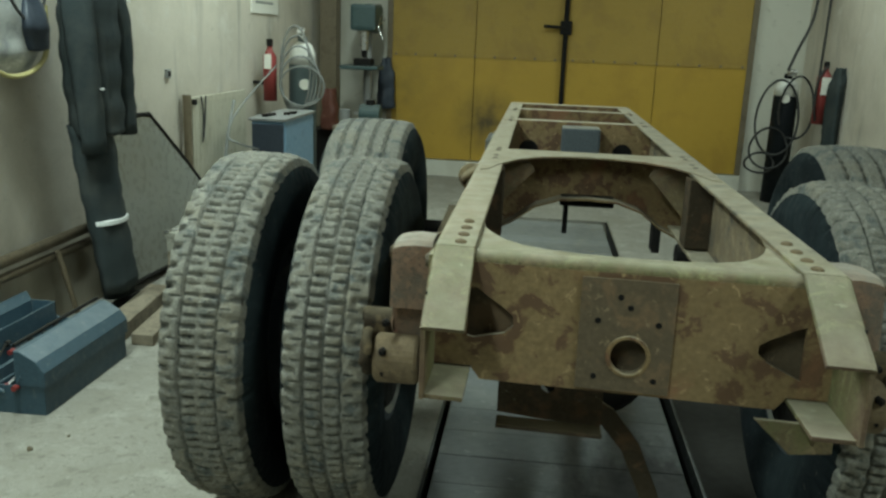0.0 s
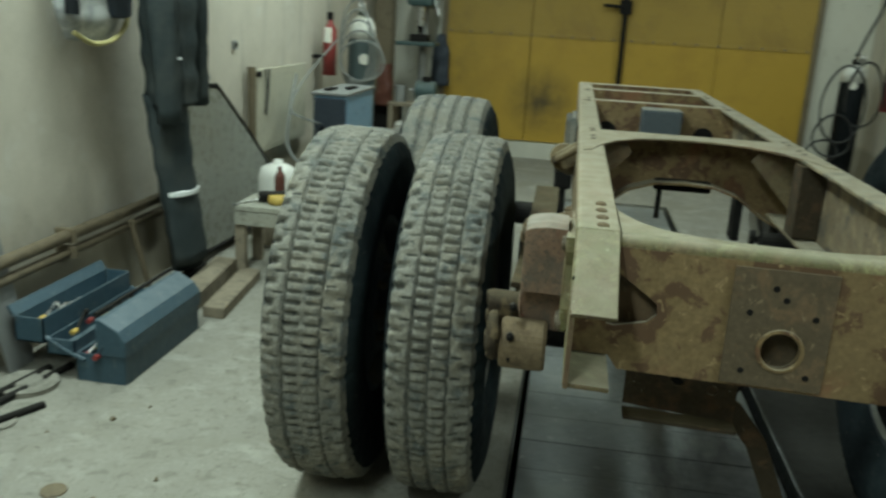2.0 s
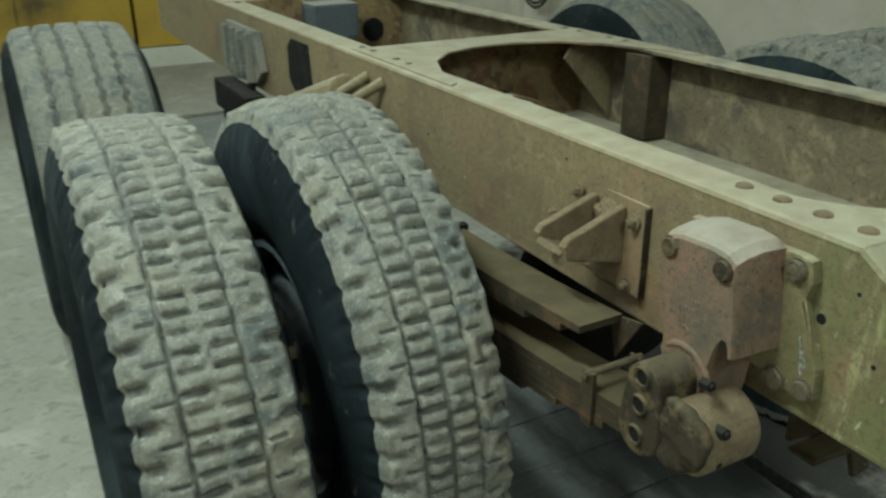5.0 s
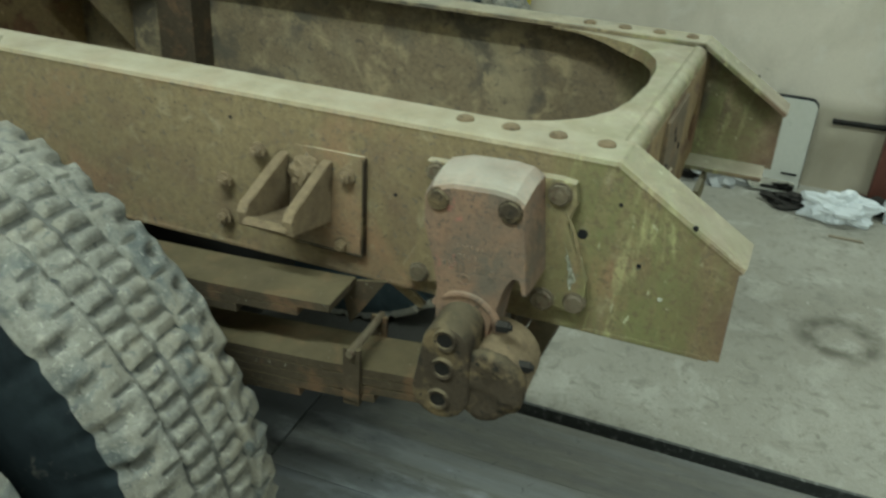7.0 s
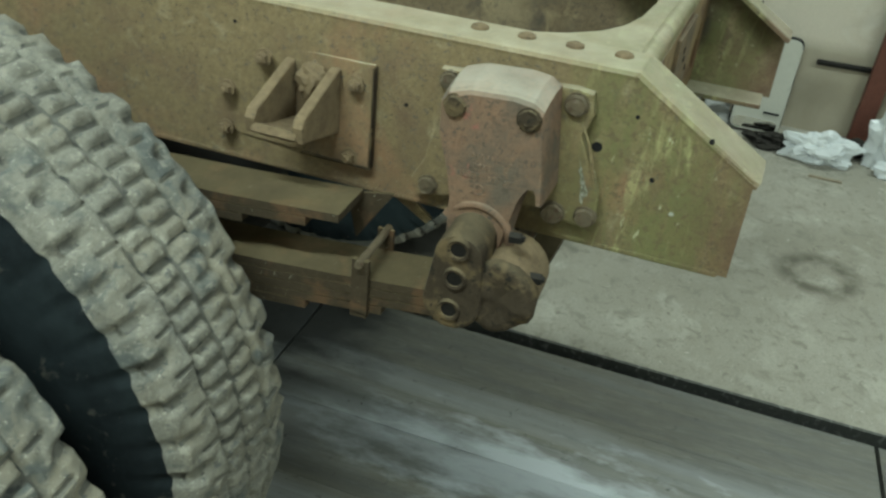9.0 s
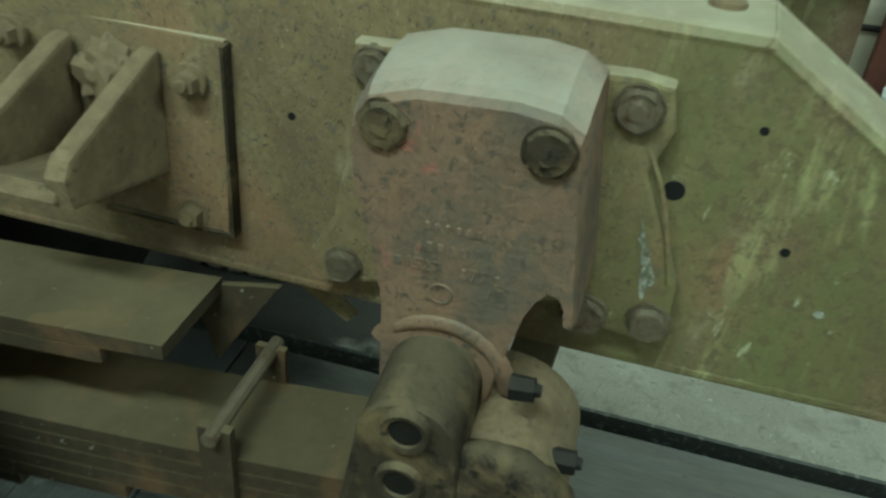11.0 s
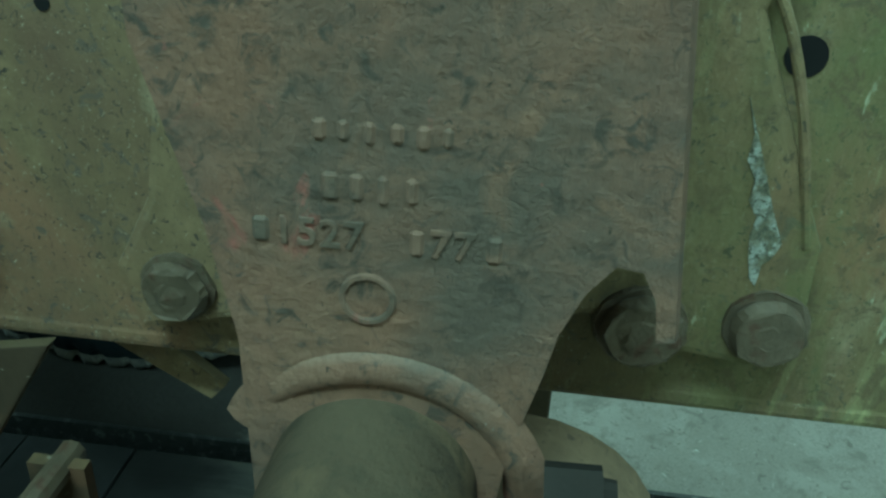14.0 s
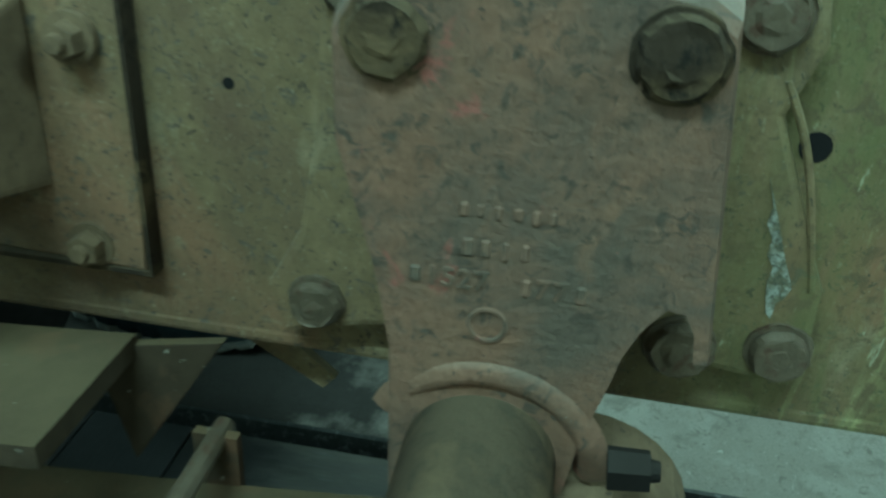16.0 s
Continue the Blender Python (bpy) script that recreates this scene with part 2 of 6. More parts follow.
def dado(nt, col):
    low = grey_ramp(nt, place_of(nt, 2), 0.42, 0.36)
    col = mix(nt, times(nt, low, 0.6), col, (0.27, 0.235, 0.16))
    grime = times(nt, grey_ramp(nt, place_of(nt, 2), 1.6, 0.1), grey_ramp(nt, noise_of(nt, 2.2, 6, 0.6, 0.4), 0.46, 0.68, 0, 0.6))
    col = mix(nt, grime, col, (0.26, 0.23, 0.17))
    streak = noise_of(nt, 2.4, 6, 0.6, 0.3, stretch=(1, 2.2, 0.35))
    return mix(nt, times(nt, grey_ramp(nt, place_of(nt, 1), 4.4, 5.6), grey_ramp(nt, streak, 0.54, 0.72, 0, 0.5)), col, (0.20, 0.19, 0.16))


M_WALL = material("cream_wall_paint", (0.58, 0.53, 0.44), 0.75, patches=((1.3, 0.48, 0.68, (0.47, 0.43, 0.35)), (5, 0.56, 0.72, (0.60, 0.57, 0.50)), (11, 0.64, 0.74, (0.40, 0.37, 0.30)), (60, 0.68, 0.74, (0.30, 0.28, 0.23))), spread=0.06, extra=dado, bump=0.15, bump_scale=25)
M_WALLW = material("whitewashed_wall", (0.60, 0.585, 0.50), 0.8, patches=((1.5, 0.5, 0.75, (0.50, 0.48, 0.40)), (8, 0.62, 0.75, (0.40, 0.38, 0.31))), spread=0.06, bump=0.15, bump_scale=25)
# For the unseen ceiling and south wall, kept dark to cut bounced light.
M_CEIL = material("low_bounce_grey", (0.13, 0.125, 0.11), 0.85, spread=0.06, bump=0.1)


def smudge(nt, col):
    g = nt.nodes.new("ShaderNodeNewGeometry")
    d = nt.nodes.new("ShaderNodeVectorMath")
    d.operation = "DISTANCE"
    d.inputs[1].default_value = (-0.76, 9.2, 0.62)
    nt.links.new(g.outputs["Position"], d.inputs[0])
    soot = times(nt, grey_ramp(nt, d.outputs["Value"], 0.42, 0.05), grey_ramp(nt, noise_of(nt, 6, 6), 0.3, 0.62, 0.3, 1.0))
    col = mix(nt, times(nt, soot, 0.9), col, (0.05, 0.04, 0.02))
    edge = times(nt, grey_ramp(nt, place_of(nt, 0), -1.2, -1.85), grey_ramp(nt, noise_of(nt, 3, 6), 0.4, 0.65, 0.1, 0.9))
    return mix(nt, times(nt, edge, 0.6), col, (0.12, 0.08, 0.03))


M_DOOR = material("ochre_door_paint", (0.44, 0.275, 0.035), 0.55, patches=((2.2, 0.5, 0.72, (0.36, 0.215, 0.03)), (25, 0.66, 0.74, (0.25, 0.15, 0.03))), spread=0.08, extra=smudge, bump=0.12, bump_scale=20)
M_DOORTOP = material("brown_ochre_door_paint", (0.36, 0.235, 0.045), 0.6, patches=((2.2, 0.5, 0.72, (0.27, 0.17, 0.04)),), spread=0.08, bump=0.12, bump_scale=20)
M_TOOLBLUE = material("blue_toolbox_paint", (0.045, 0.088, 0.118), 0.5, patches=((25, 0.58, 0.68, (0.10, 0.135, 0.15)),), spread=0.2, dust=(0.22, 0.25, 0.25), dust_amount=0.35, bump=0.15)
M_CHROME = material("chrome_tool_steel", (0.6, 0.6, 0.58), 0.3, metal=0.9, bump=0.1)
M_CLOTH = material("dark_blue_grey_cloth", (0.036, 0.046, 0.047), 0.95, ior=1.25, patches=((5, 0.45, 0.7, (0.06, 0.066, 0.062)),), bump=0.5, bump_scale=200, grain=300)
M_STRIPE = material("reflective_tape", (0.75, 0.76, 0.74), 0.4, spread=0.05, bump=0)
M_WOOD = material("weathered_grey_wood", (0.27, 0.225, 0.16), 0.85, patches=((18, 0.5, 0.66, (0.17, 0.14, 0.1)),), stretch=(3, 0.4, 3), grain=40, bump=0.4)
M_STOOL = material("paint_spattered_stool", (0.34, 0.33, 0.27), 0.8, patches=((22, 0.55, 0.66, (0.16, 0.155, 0.13)), (60, 0.62, 0.7, (0.55, 0.54, 0.48))), bump=0.3)
M_WHITE = material("white_plastic", (0.72, 0.71, 0.65), 0.45, spread=0.05, patches=((8, 0.58, 0.72, (0.55, 0.53, 0.45)),), bump=0.1)
M_BLUE = material("light_blue_welder_paint", (0.19, 0.32, 0.44), 0.5, spread=0.1, patches=((14, 0.6, 0.72, (0.12, 0.2, 0.27)),), bump=0.1)
M_NAVY = material("dark_welder_panel", (0.03, 0.04, 0.055), 0.5, bump=0.1)
M_BLACK = material("black_plastic", (0.010, 0.012, 0.014), 0.6, ior=1.25, spread=0.2, bump=0.1)
M_RUBBER = material("hose_rubber", (0.03, 0.03, 0.028), 0.6, bump=0.1)
M_HOSE = material("pale_hose", (0.20, 0.205, 0.19), 0.6, bump=0.1)
M_RED = material("red_paint", (0.25, 0.040, 0.035), 0.5, spread=0.12, bump=0.1)
M_REDBROWN = material("red_brown_post_paint", (0.13, 0.045, 0.03), 0.6, patches=((20, 0.6, 0.7, (0.2, 0.1, 0.07)),), bump=0.3)
M_YELLOW = material("yellow_safety_paint", (0.62, 0.5, 0.03), 0.5, patches=((20, 0.64, 0.7, (0.35, 0.28, 0.05)),), bump=0.15)
M_GREYPLATE = material("grey_sheet_metal", (0.27, 0.275, 0.265), 0.5, metal=0.2, spread=0.08, bump=0.1)
M_GREEN = material("dark_green_machine_paint", (0.05, 0.085, 0.085), 0.5, dust=(0.3, 0.3, 0.26), dust_amount=0.3, bump=0.2)
M_BOTTLE = material("grey_gas_bottle_paint", (0.075, 0.10, 0.10), 0.45, spread=0.12, bump=0.1)
M_PIPE = material("brown_pipe_paint", (0.17, 0.135, 0.085), 0.6, patches=((12, 0.55, 0.68, (0.10, 0.08, 0.05)),), bump=0.2)
M_SCREEN = material("grey_window_film", (0.26, 0.26, 0.225), 0.3, spread=0.08, bump=0.05)
M_TAPE = material("yellow_tape_roll", (0.6, 0.42, 0.1), 0.5, bump=0.1)
M_MIRROR = material("mirror_silvering", (0.88, 0.88, 0.84), 0.06, metal=1.0, spread=0.02, bump=0)
# Flat grey stands for the wall's reflection in the mirror.
M_MIRRORTONE = material("wall_toned_mirror_glass", (0.42, 0.42, 0.37), 0.35, spread=0.05, patches=((5, 0.5, 0.7, (0.34, 0.34, 0.29)),), bump=0.05)
M_PAPER = material("paper", (0.72, 0.70, 0.62), 0.8, spread=0.06, bump=0.1)


def clear_plastic():
    m = bpy.data.materials.new("clear_plastic_film")
    m.use_nodes = True
    nt = m.node_tree
    b = nt.nodes["Principled BSDF"]
    b.inputs["Base Color"].default_value = (0.78, 0.82, 0.84, 1)
    b.inputs["Roughness"].default_value = 0.25
    b.inputs["Alpha"].default_value = 0.62
    return m


M_BAG = clear_plastic()
M_FILM = material("cloudy_film", (0.44, 0.45, 0.43), 0.4, spread=0.12, patches=((7, 0.48, 0.62, (0.24, 0.25, 0.25)), (15, 0.56, 0.66, (0.62, 0.62, 0.60)), (4, 0.60, 0.68, (0.42, 0.38, 0.20))), bump=0.6, bump_scale=30, bump_mm=8)
M_CREAM = material("cream_radiator_enamel", (0.50, 0.47, 0.37), 0.5, spread=0.06, patches=((6, 0.52, 0.70, (0.36, 0.33, 0.24)),), bump=0.1)
M_EDGING = material("faded_yellow_edging", (0.42, 0.37, 0.16), 0.6, bump=0.1)


# ---- mesh helpers ----
WHERE = {}


def thing(name, x=0.0, y=0.0, z=0.0, label="", category="", group="", kind="", turn=0.0):
    ob = new(name)
    ob.empty_display_size = 0.05
    ob.matrix_basis = pose(x, y, z, 0, 0, turn)
    WHERE[ob] = ob.matrix_basis.copy()
    return tagged(ob, label, category, group, kind)


def part(name, bm, mat, parent, label="", smooth=False, local=False, mats=()):
    """Links a bmesh as one mesh object under a thing or a part. Its points are in the world, or, if local, in the thing's own axes."""
    if parent is not None and not local:
        bmesh.ops.transform(bm, matrix=WHERE[parent].inverted(), verts=bm.verts)
    me = bpy.data.meshes.new(name)
    bm.to_mesh(me)
    bm.free()
    for mm in (mat, *mats):
        me.materials.append(mm)
    if smooth:
        me.shade_smooth()
    ob = new(name, me)
    if parent is not None:
        ob.parent = parent
        WHERE[ob] = WHERE[parent].copy()
    else:
        WHERE[ob] = Matrix.Identity(4)
    return tagged(ob, label)


def setting(name, bm, mat, label, category, smooth=False):
    ob = part(name, bm, mat, None, label, smooth)
    return tagged(ob, label, category, "", "structure")


def box(x0, x1, y0, y1, z0, z1, bevel=0.0, bm=None, m=None, segments=2):
    bm = bm or bmesh.new()
    made = bmesh.ops.create_cube(bm, size=1.0)["verts"]
    bmesh.ops.transform(bm, verts=made, matrix=Matrix.Translation(((x0 + x1) / 2, (y0 + y1) / 2, (z0 + z1) / 2)) @ Matrix.Diagonal((x1 - x0, y1 - y0, z1 - z0, 1)))
    if bevel:
        edges = list({e for v in made for e in v.link_edges})
        out = bmesh.ops.bevel(bm, geom=edges, offset=bevel, segments=segments, profile=0.6, affect="EDGES")
        made = list({v for f in out["faces"] for v in f.verts} | {v for v in made if v.is_valid})
    if m is not None:
        bmesh.ops.transform(bm, verts=made, matrix=m)
    return bm


def rod(a, b, r, r2=None, seg=16, bm=None, bevel=0.0):
    """A round bar from a to b."""
    bm = bm or bmesh.new()
    a, b = Vector(a), Vector(b)
    m = Matrix.Translation((a + b) / 2) @ (b - a).to_track_quat("Z", "Y").to_matrix().to_4x4()
    made = bmesh.ops.create_cone(bm, cap_ends=True, segments=seg, radius1=r, radius2=r if r2 is None else r2, depth=(b - a).length, matrix=m)["verts"]
    if bevel:
        rims = [e for e in {e for v in made for e in v.link_edges} if any(len(f.verts) > 4 for f in e.link_faces)]
        bmesh.ops.bevel(bm, geom=rims, offset=bevel, segments=2, profile=0.6, affect="EDGES")
    return bm


def prism(points, axis, lo, hi, bevel=0.0, bm=None, segments=2):
    """A flat outline, given in the two other axes, drawn out along an axis."""
    bm = bm or bmesh.new()
    def spot(p, v):
        return {"x": (v, p[0], p[1]), "y": (p[0], v, p[1]), "z": (p[0], p[1], v)}[axis]
    low = [bm.verts.new(spot(p, lo)) for p in points]
    high = [bm.verts.new(spot(p, hi)) for p in points]
    faces = [bm.faces.new(low), bm.faces.new(high[::-1])]
    n = len(points)
    for i in range(n):
        faces.append(bm.faces.new((low[i], high[i], high[(i + 1) % n], low[(i + 1) % n])))
    bmesh.ops.recalc_face_normals(bm, faces=faces)
    if bevel:
        edges = [e for f in faces[:2] for e in f.edges]
        bmesh.ops.bevel(bm, geom=edges, offset=bevel, segments=segments, profile=0.6, affect="EDGES")
    return bm


def tube(points, r, sides=8, bm=None, closed=False):
    """A bent round hose or bar along points, smoothed."""
    bm = bm or bmesh.new()
    pts = [Vector(p) for p in points]
    fine = []
    count = len(pts)
    for i in range(count - 1):
        p0, p1, p2, p3 = pts[max(i - 1, 0)], pts[i], pts[i + 1], pts[min(i + 2, count - 1)]
        for k in range(6):
            t = k / 6
            fine.append(0.5 * ((2 * p1) + (p2 - p0) * t + (2 * p0 - 5 * p1 + 4 * p2 - p3) * t * t + (3 * p1 - p0 - 3 * p2 + p3) * t ** 3))
    fine.append(pts[-1])
    rings = []
    ref = Vector((0.13, 0.31, 0.94))
    for i, p in enumerate(fine):
        d = (fine[min(i + 1, len(fine) - 1)] - fine[max(i - 1, 0)]).normalized()
        u = d.cross(ref)
        u = u.normalized() if u.length > 1e-4 else d.orthogonal().normalized()
        v = d.cross(u)
        rings.append([bm.verts.new(p + r * (math.cos(a) * u + math.sin(a) * v)) for a in (2 * math.pi * k / sides for k in range(sides))])
    for a, b in zip(rings, rings[1:]):
        for k in range(sides):
            bm.faces.new((a[k], a[(k + 1) % sides], b[(k + 1) % sides], b[k]))
    bm.faces.new(rings[0][::-1])
    bm.faces.new(rings[-1])
    bmesh.ops.recalc_face_normals(bm, faces=bm.faces)
    return bm


def lathe(profile, axis_at, axis="x", seg=48, bm=None, caps=True):
    """Turns (along, radius) pairs about an axis through a point."""
    bm = bm or bmesh.new()
    ax, ay, az = axis_at
    rings = []
    for along, r in profile:
        ring = []
        for k in range(seg):
            a = 2 * math.pi * k / seg
            c, s_ = r * math.cos(a), r * math.sin(a)
            ring.append(bm.verts.new({"x": (ax + along, ay + c, az + s_), "y": (ax + c, ay + along, az + s_), "z": (ax + c, ay + s_, az + along)}[axis]))
        rings.append(ring)
    for p, q in zip(rings, rings[1:]):
        for k in range(seg):
            bm.faces.new((p[k], p[(k + 1) % seg], q[(k + 1) % seg], q[k]))
    if caps and profile[0][1] > 1e-5:
        bm.faces.new(rings[0])
    if caps and profile[-1][1] > 1e-5:
        bm.faces.new(rings[-1][::-1])
    bmesh.ops.recalc_face_normals(bm, faces=bm.faces)
    return bm


def hexbolt(at, way, r=0.012, h=0.011, washer=True):
    """A hexagon bolt head on a washer, standing off a face along way."""
    way = Vector(way)
    bm = bmesh.new()
    at = Vector(at)
    if washer:
        rod(at - way * 0.002, at + way * 0.003, r * 1.35, seg=20, bm=bm)
    rod(at + way * 0.002, at + way * h, r, r * 0.92, seg=6, bm=bm)
    rod(at + way * (h - 0.001), at + way * (h + 0.004), r * 0.55, r * 0.45, seg=12, bm=bm)
    return bm


def round_bolt(at, way, r=0.0145, h=0.009):
    """A dirty round-headed bolt: washer, bevelled head and a low worn boss on top."""
    way, at = Vector(way), Vector(at)
    bm = bmesh.new()
    rod(at - way * 0.003, at + way * 0.002, r * 1.16, r * 1.12, seg=24, bm=bm)
    rod(at + way * 0.0015, at + way * h * 0.55, r * 0.90, r * 1.0, seg=24, bm=bm)
    rod(at + way * h * 0.54, at + way * h, r * 1.0, r * 0.86, seg=24, bm=bm)
    rod(at + way * (h - 0.0005), at + way * (h + 0.0006), r * 0.62, r * 0.40, seg=9, bm=bm)
    for v in bm.verts:
        v.co += 0.0015 * noise.noise_vector(v.co * 170)
    return bm


def rivet(at, way, r=0.011, h=0.006):
    way, at = Vector(way), Vector(at)
    bm = bmesh.new()
    rod(at - way * 0.002, at + way * h * 0.6, r, r * 0.9, seg=14, bm=bm)
    rod(at + way * h * 0.5, at + way * h, r * 0.88, r * 0.5, seg=14, bm=bm)
    return bm


def arc(cx, cy, r, a0, a1, n):
    return [(cx + r * math.cos(radians(a0 + (a1 - a0) * k / n)), cy + r * math.sin(radians(a0 + (a1 - a0) * k / n))) for k in range(n + 1)]


# ---- the room ----
WL, WR, YB, YF, ZC = -2.56, 2.5, -2.6, 9.3, 3.5

floor_bm = box(WL - 0.2, -0.515, YB, YF, -0.15, 0.0)
box(0.445, WR + 0.2, YB, YF, -0.15, 0.0, bm=floor_bm)
box(-0.515, 0.445, YB, -0.9, -0.15, 0.0, bm=floor_bm)
box(-0.515, 0.445, 7.2, YF, -0.15, 0.0, bm=floor_bm)
floor = setting("floor", floor_bm, M_FLOOR, "worn dusty grey concrete workshop floor", "floor")
pit_bm = box(-0.56, -0.515, -0.9, 7.2, -1.4, -0.15)
box(0.445, 0.49, -0.9, 7.2, -1.4, -0.15, bm=pit_bm)
box(-0.56, 0.49, -0.9, 7.2, -1.45, -1.4, bm=pit_bm)
setting("pit_lining", pit_bm, M_PIT, "dark concrete lining of the inspection pit", "pit")
edge_bm = box(-0.518, -0.508, -0.9, 7.2, -0.06, 0.003)
box(0.438, 0.448, -0.9, 7.2, -0.06, 0.003, bm=edge_bm)
setting("trim", edge_bm, M_EDGE, "steel angle along the edge of the pit", "pit edge")
pit_cover = setting("pit_cover", box(-0.49, 0.40, -0.85, 7.15, -0.07, -0.035), M_PIT, "grey wooden boards that cover the inspection pit", "pit cover")

left_wall = box(WL - 0.2, WL, YB, YF + 0.2, -0.15, ZC)
setting("wall_west", left_wall, M_WALL, "cream painted workshop wall with a grimy brown foot", "wall")
setting("wall_east", box(WR, WR + 0.2, YB, YF + 0.2, -0.15, ZC), M_WALL, "cream painted workshop wall with a darker foot", "wall")
setting("wall_south", box(WL, WR, YB - 0.2, YB, -0.15, ZC), M_CEIL, "plain dark grey workshop wall out of view", "wall")
north = box(WL, -1.87, YF, YF + 0.2, -0.15, ZC)
box(1.97, WR, YF, YF + 0.2, -0.15, ZC, bm=north)
box(-1.87, 1.97, YF, YF + 0.2, 2.95, ZC, bm=north)
box(-1.87, 1.97, YF - 0.1, YF + 0.2, -0.15, 0.17, bm=north)
setting("wall_north", north, M_WALLW, "whitewashed end wall round the yellow doors", "wall")
setting("ceiling", box(WL - 0.2, WR + 0.2, YB - 0.2, YF + 0.2, ZC, ZC + 0.1), M_CEIL, "plain dark grey ceiling out of view", "ceiling")


def door_leaf(name, x0, x1, hinge):
    ob = thing(name, (x0 + x1) / 2, YF - 0.05, 0.17, "ochre yellow sheet steel workshop door leaf with riveted seam", "door", kind="structure")
    n = 2
    w = (x1 - x0) / n
    for k in range(n):
        part("panel", box(x0 + k * w + 0.003, x0 + (k + 1) * w - 0.003, YF - 0.06, YF - 0.02, 0.18, 1.305, 0.004), M_DOOR, ob)
        part("panel", box(x0 + k * w + 0.003, x0 + (k + 1) * w - 0.003, YF - 0.055, YF - 0.02, 1.30, 2.93, 0.004), M_DOORTOP, ob, "browner upper sheet")
    part("seam_strip", box(x0, x1, YF - 0.068, YF - 0.055, 1.28, 1.32, 0.003), M_DOORTOP, ob)
    for k in range(9):
        part("rivet", rivet((x0 + 0.08 + k * (x1 - x0 - 0.16) / 8, YF - 0.068, 1.30), (0, -1, 0), 0.014, 0.008), M_PIPE, ob)
    part("edge_frame", box(hinge - 0.03, hinge + 0.03, YF - 0.075, YF - 0.01, 0.17, 2.94, 0.004), M_PIPE, ob, "brown steel edge")
    return ob


door_leaf("door_1", -1.85, 0.02, -1.84)
door_leaf("door_2", 0.045, 1.95, 1.945)
bolt_bar = thing("door_bolt", 0.03, YF - 0.1, 0.75, "dark steel bolt bar between the yellow door leaves", "door bolt")
part("bar", rod((0.03, YF - 0.1, 0.72), (0.03, YF - 0.1, 2.9), 0.026, seg=10), M_DARK, bolt_bar)
part("handle", rod((0.03, YF - 0.12, 1.63), (-0.20, YF - 0.14, 1.64), 0.017, seg=10), M_DARK, bolt_bar)
part("bracket", box(-0.03, 0.09, YF - 0.13, YF - 0.06, 1.56, 1.70, 0.01), M_DARK, bolt_bar)


# ---- the chassis ----
chassis = thing("truck_chassis", 0, 2.6, 0, "bare dusty brown truck ladder chassis on dual rear wheels", "truck chassis")
TOP, BOT, OUT, FL, TH = 1.078, 0.822, 0.388, 0.082, 0.009
FAR = 5.75


def rail(side):
    """A channel rail, open to the middle; its tail is cut off at a slant."""
    s = side
    name = "rail"
    bm = prism([(1.497, BOT), (FAR, BOT), (FAR, TOP - 0.008), (1.672, TOP - 0.008), (1.660, TOP - 0.014), (1.500, 0.968)], "x", s * OUT, s * (OUT - TH), 0.0015)
    # top flange with a rounded outer edge, then the slanted tail flange
    def strip(p, q, width, t, round_off=0.007):
        (ya, za), (yb, zb) = p, q
        d = Vector((0, yb - ya, zb - za)).normalized()
        nrm = Vector((0, -d.z, d.y))
        if nrm.z < 0:
            nrm = -nrm
        prof = [(s * OUT, -t - 0.002), (s * (OUT + 0.0008), -round_off), (s * (OUT - 0.003), -0.002), (s * (OUT - 0.010), 0), (s * (OUT - width + 0.002), 0), (s * (OUT - width), -0.002), (s * (OUT - width), -t), (s * (OUT - TH), -t)]
        rings = []
        for yy, zz in (p, q):
            rings.append([bm.verts.new(Vector((a, yy, zz)) + nrm * b) for a, b in prof])
        faces = [bm.faces.new(rings[0]), bm.faces.new(rings[1][::-1])]
        for k in range(len(prof)):
            faces.append(bm.faces.new((rings[0][k], rings[1][k], rings[1][(k + 1) % len(prof)], rings[0][(k + 1) % len(prof)])))
    strip((1.668, TOP), (FAR, TOP), FL, TH)
    strip((1.492, 0.966), (1.670, TOP + 0.0005), FL, TH)
    box(min(s * (OUT + 0.0005), s * (OUT - FL)), max(s * (OUT + 0.0005), s * (OUT - FL)), 1.510, FAR, BOT - 0.004, BOT + 0.006, 0.003, bm=bm)
    bmesh.ops.recalc_face_normals(bm, faces=bm.faces)
    ob = part(name, bm, M_RAIL if s < 0 else M_RAILIN, chassis)
    for k in range(4):
        part("rivet", rivet((s * 0.338, 1.70 + 0.0655 * k, TOP), (0, 0, 1), 0.013, 0.006), M_LUG, ob)
    for yy in (2.95, 3.02, 3.16, 3.23, 4.42, 4.55, 5.1, 5.2):
        part("rivet", rivet((s * 0.338, yy, TOP), (0, 0, 1), 0.012, 0.006), M_BOLT, ob)
    rnd = random.Random(5)
    for k in range(16):
        yy, zz = 1.56 + rnd.random() * 2.2, 0.86 + rnd.random() * 0.17
        if 1.69 < yy < 2.27:
            continue
        part("hole_plug", rod((s * (OUT - 0.003), yy, zz), (s * (OUT + 0.0005), yy, zz), 0.0035, seg=10), M_HOLE if k % 2 else M_BARE, ob)
    # the round hole in the tail, with its dark inside
    part("hole_plug", rod((s * (OUT - 0.003), 1.703, 0.968), (s * (OUT + 0.0005), 1.703, 0.968), 0.0072, seg=16), M_HOLE, ob)
    for yy, zz in ((1.66, 1.020), (1.973, 0.967), (2.24, 1.035)):
        part("hole_plug", rod((s * (OUT - 0.003), yy, zz), (s * (OUT + 0.0005), yy, zz), 0.003, seg=12), M_HOLE, ob)
    return ob


RAILS = {s: rail(s) for s in (-1, 1)}


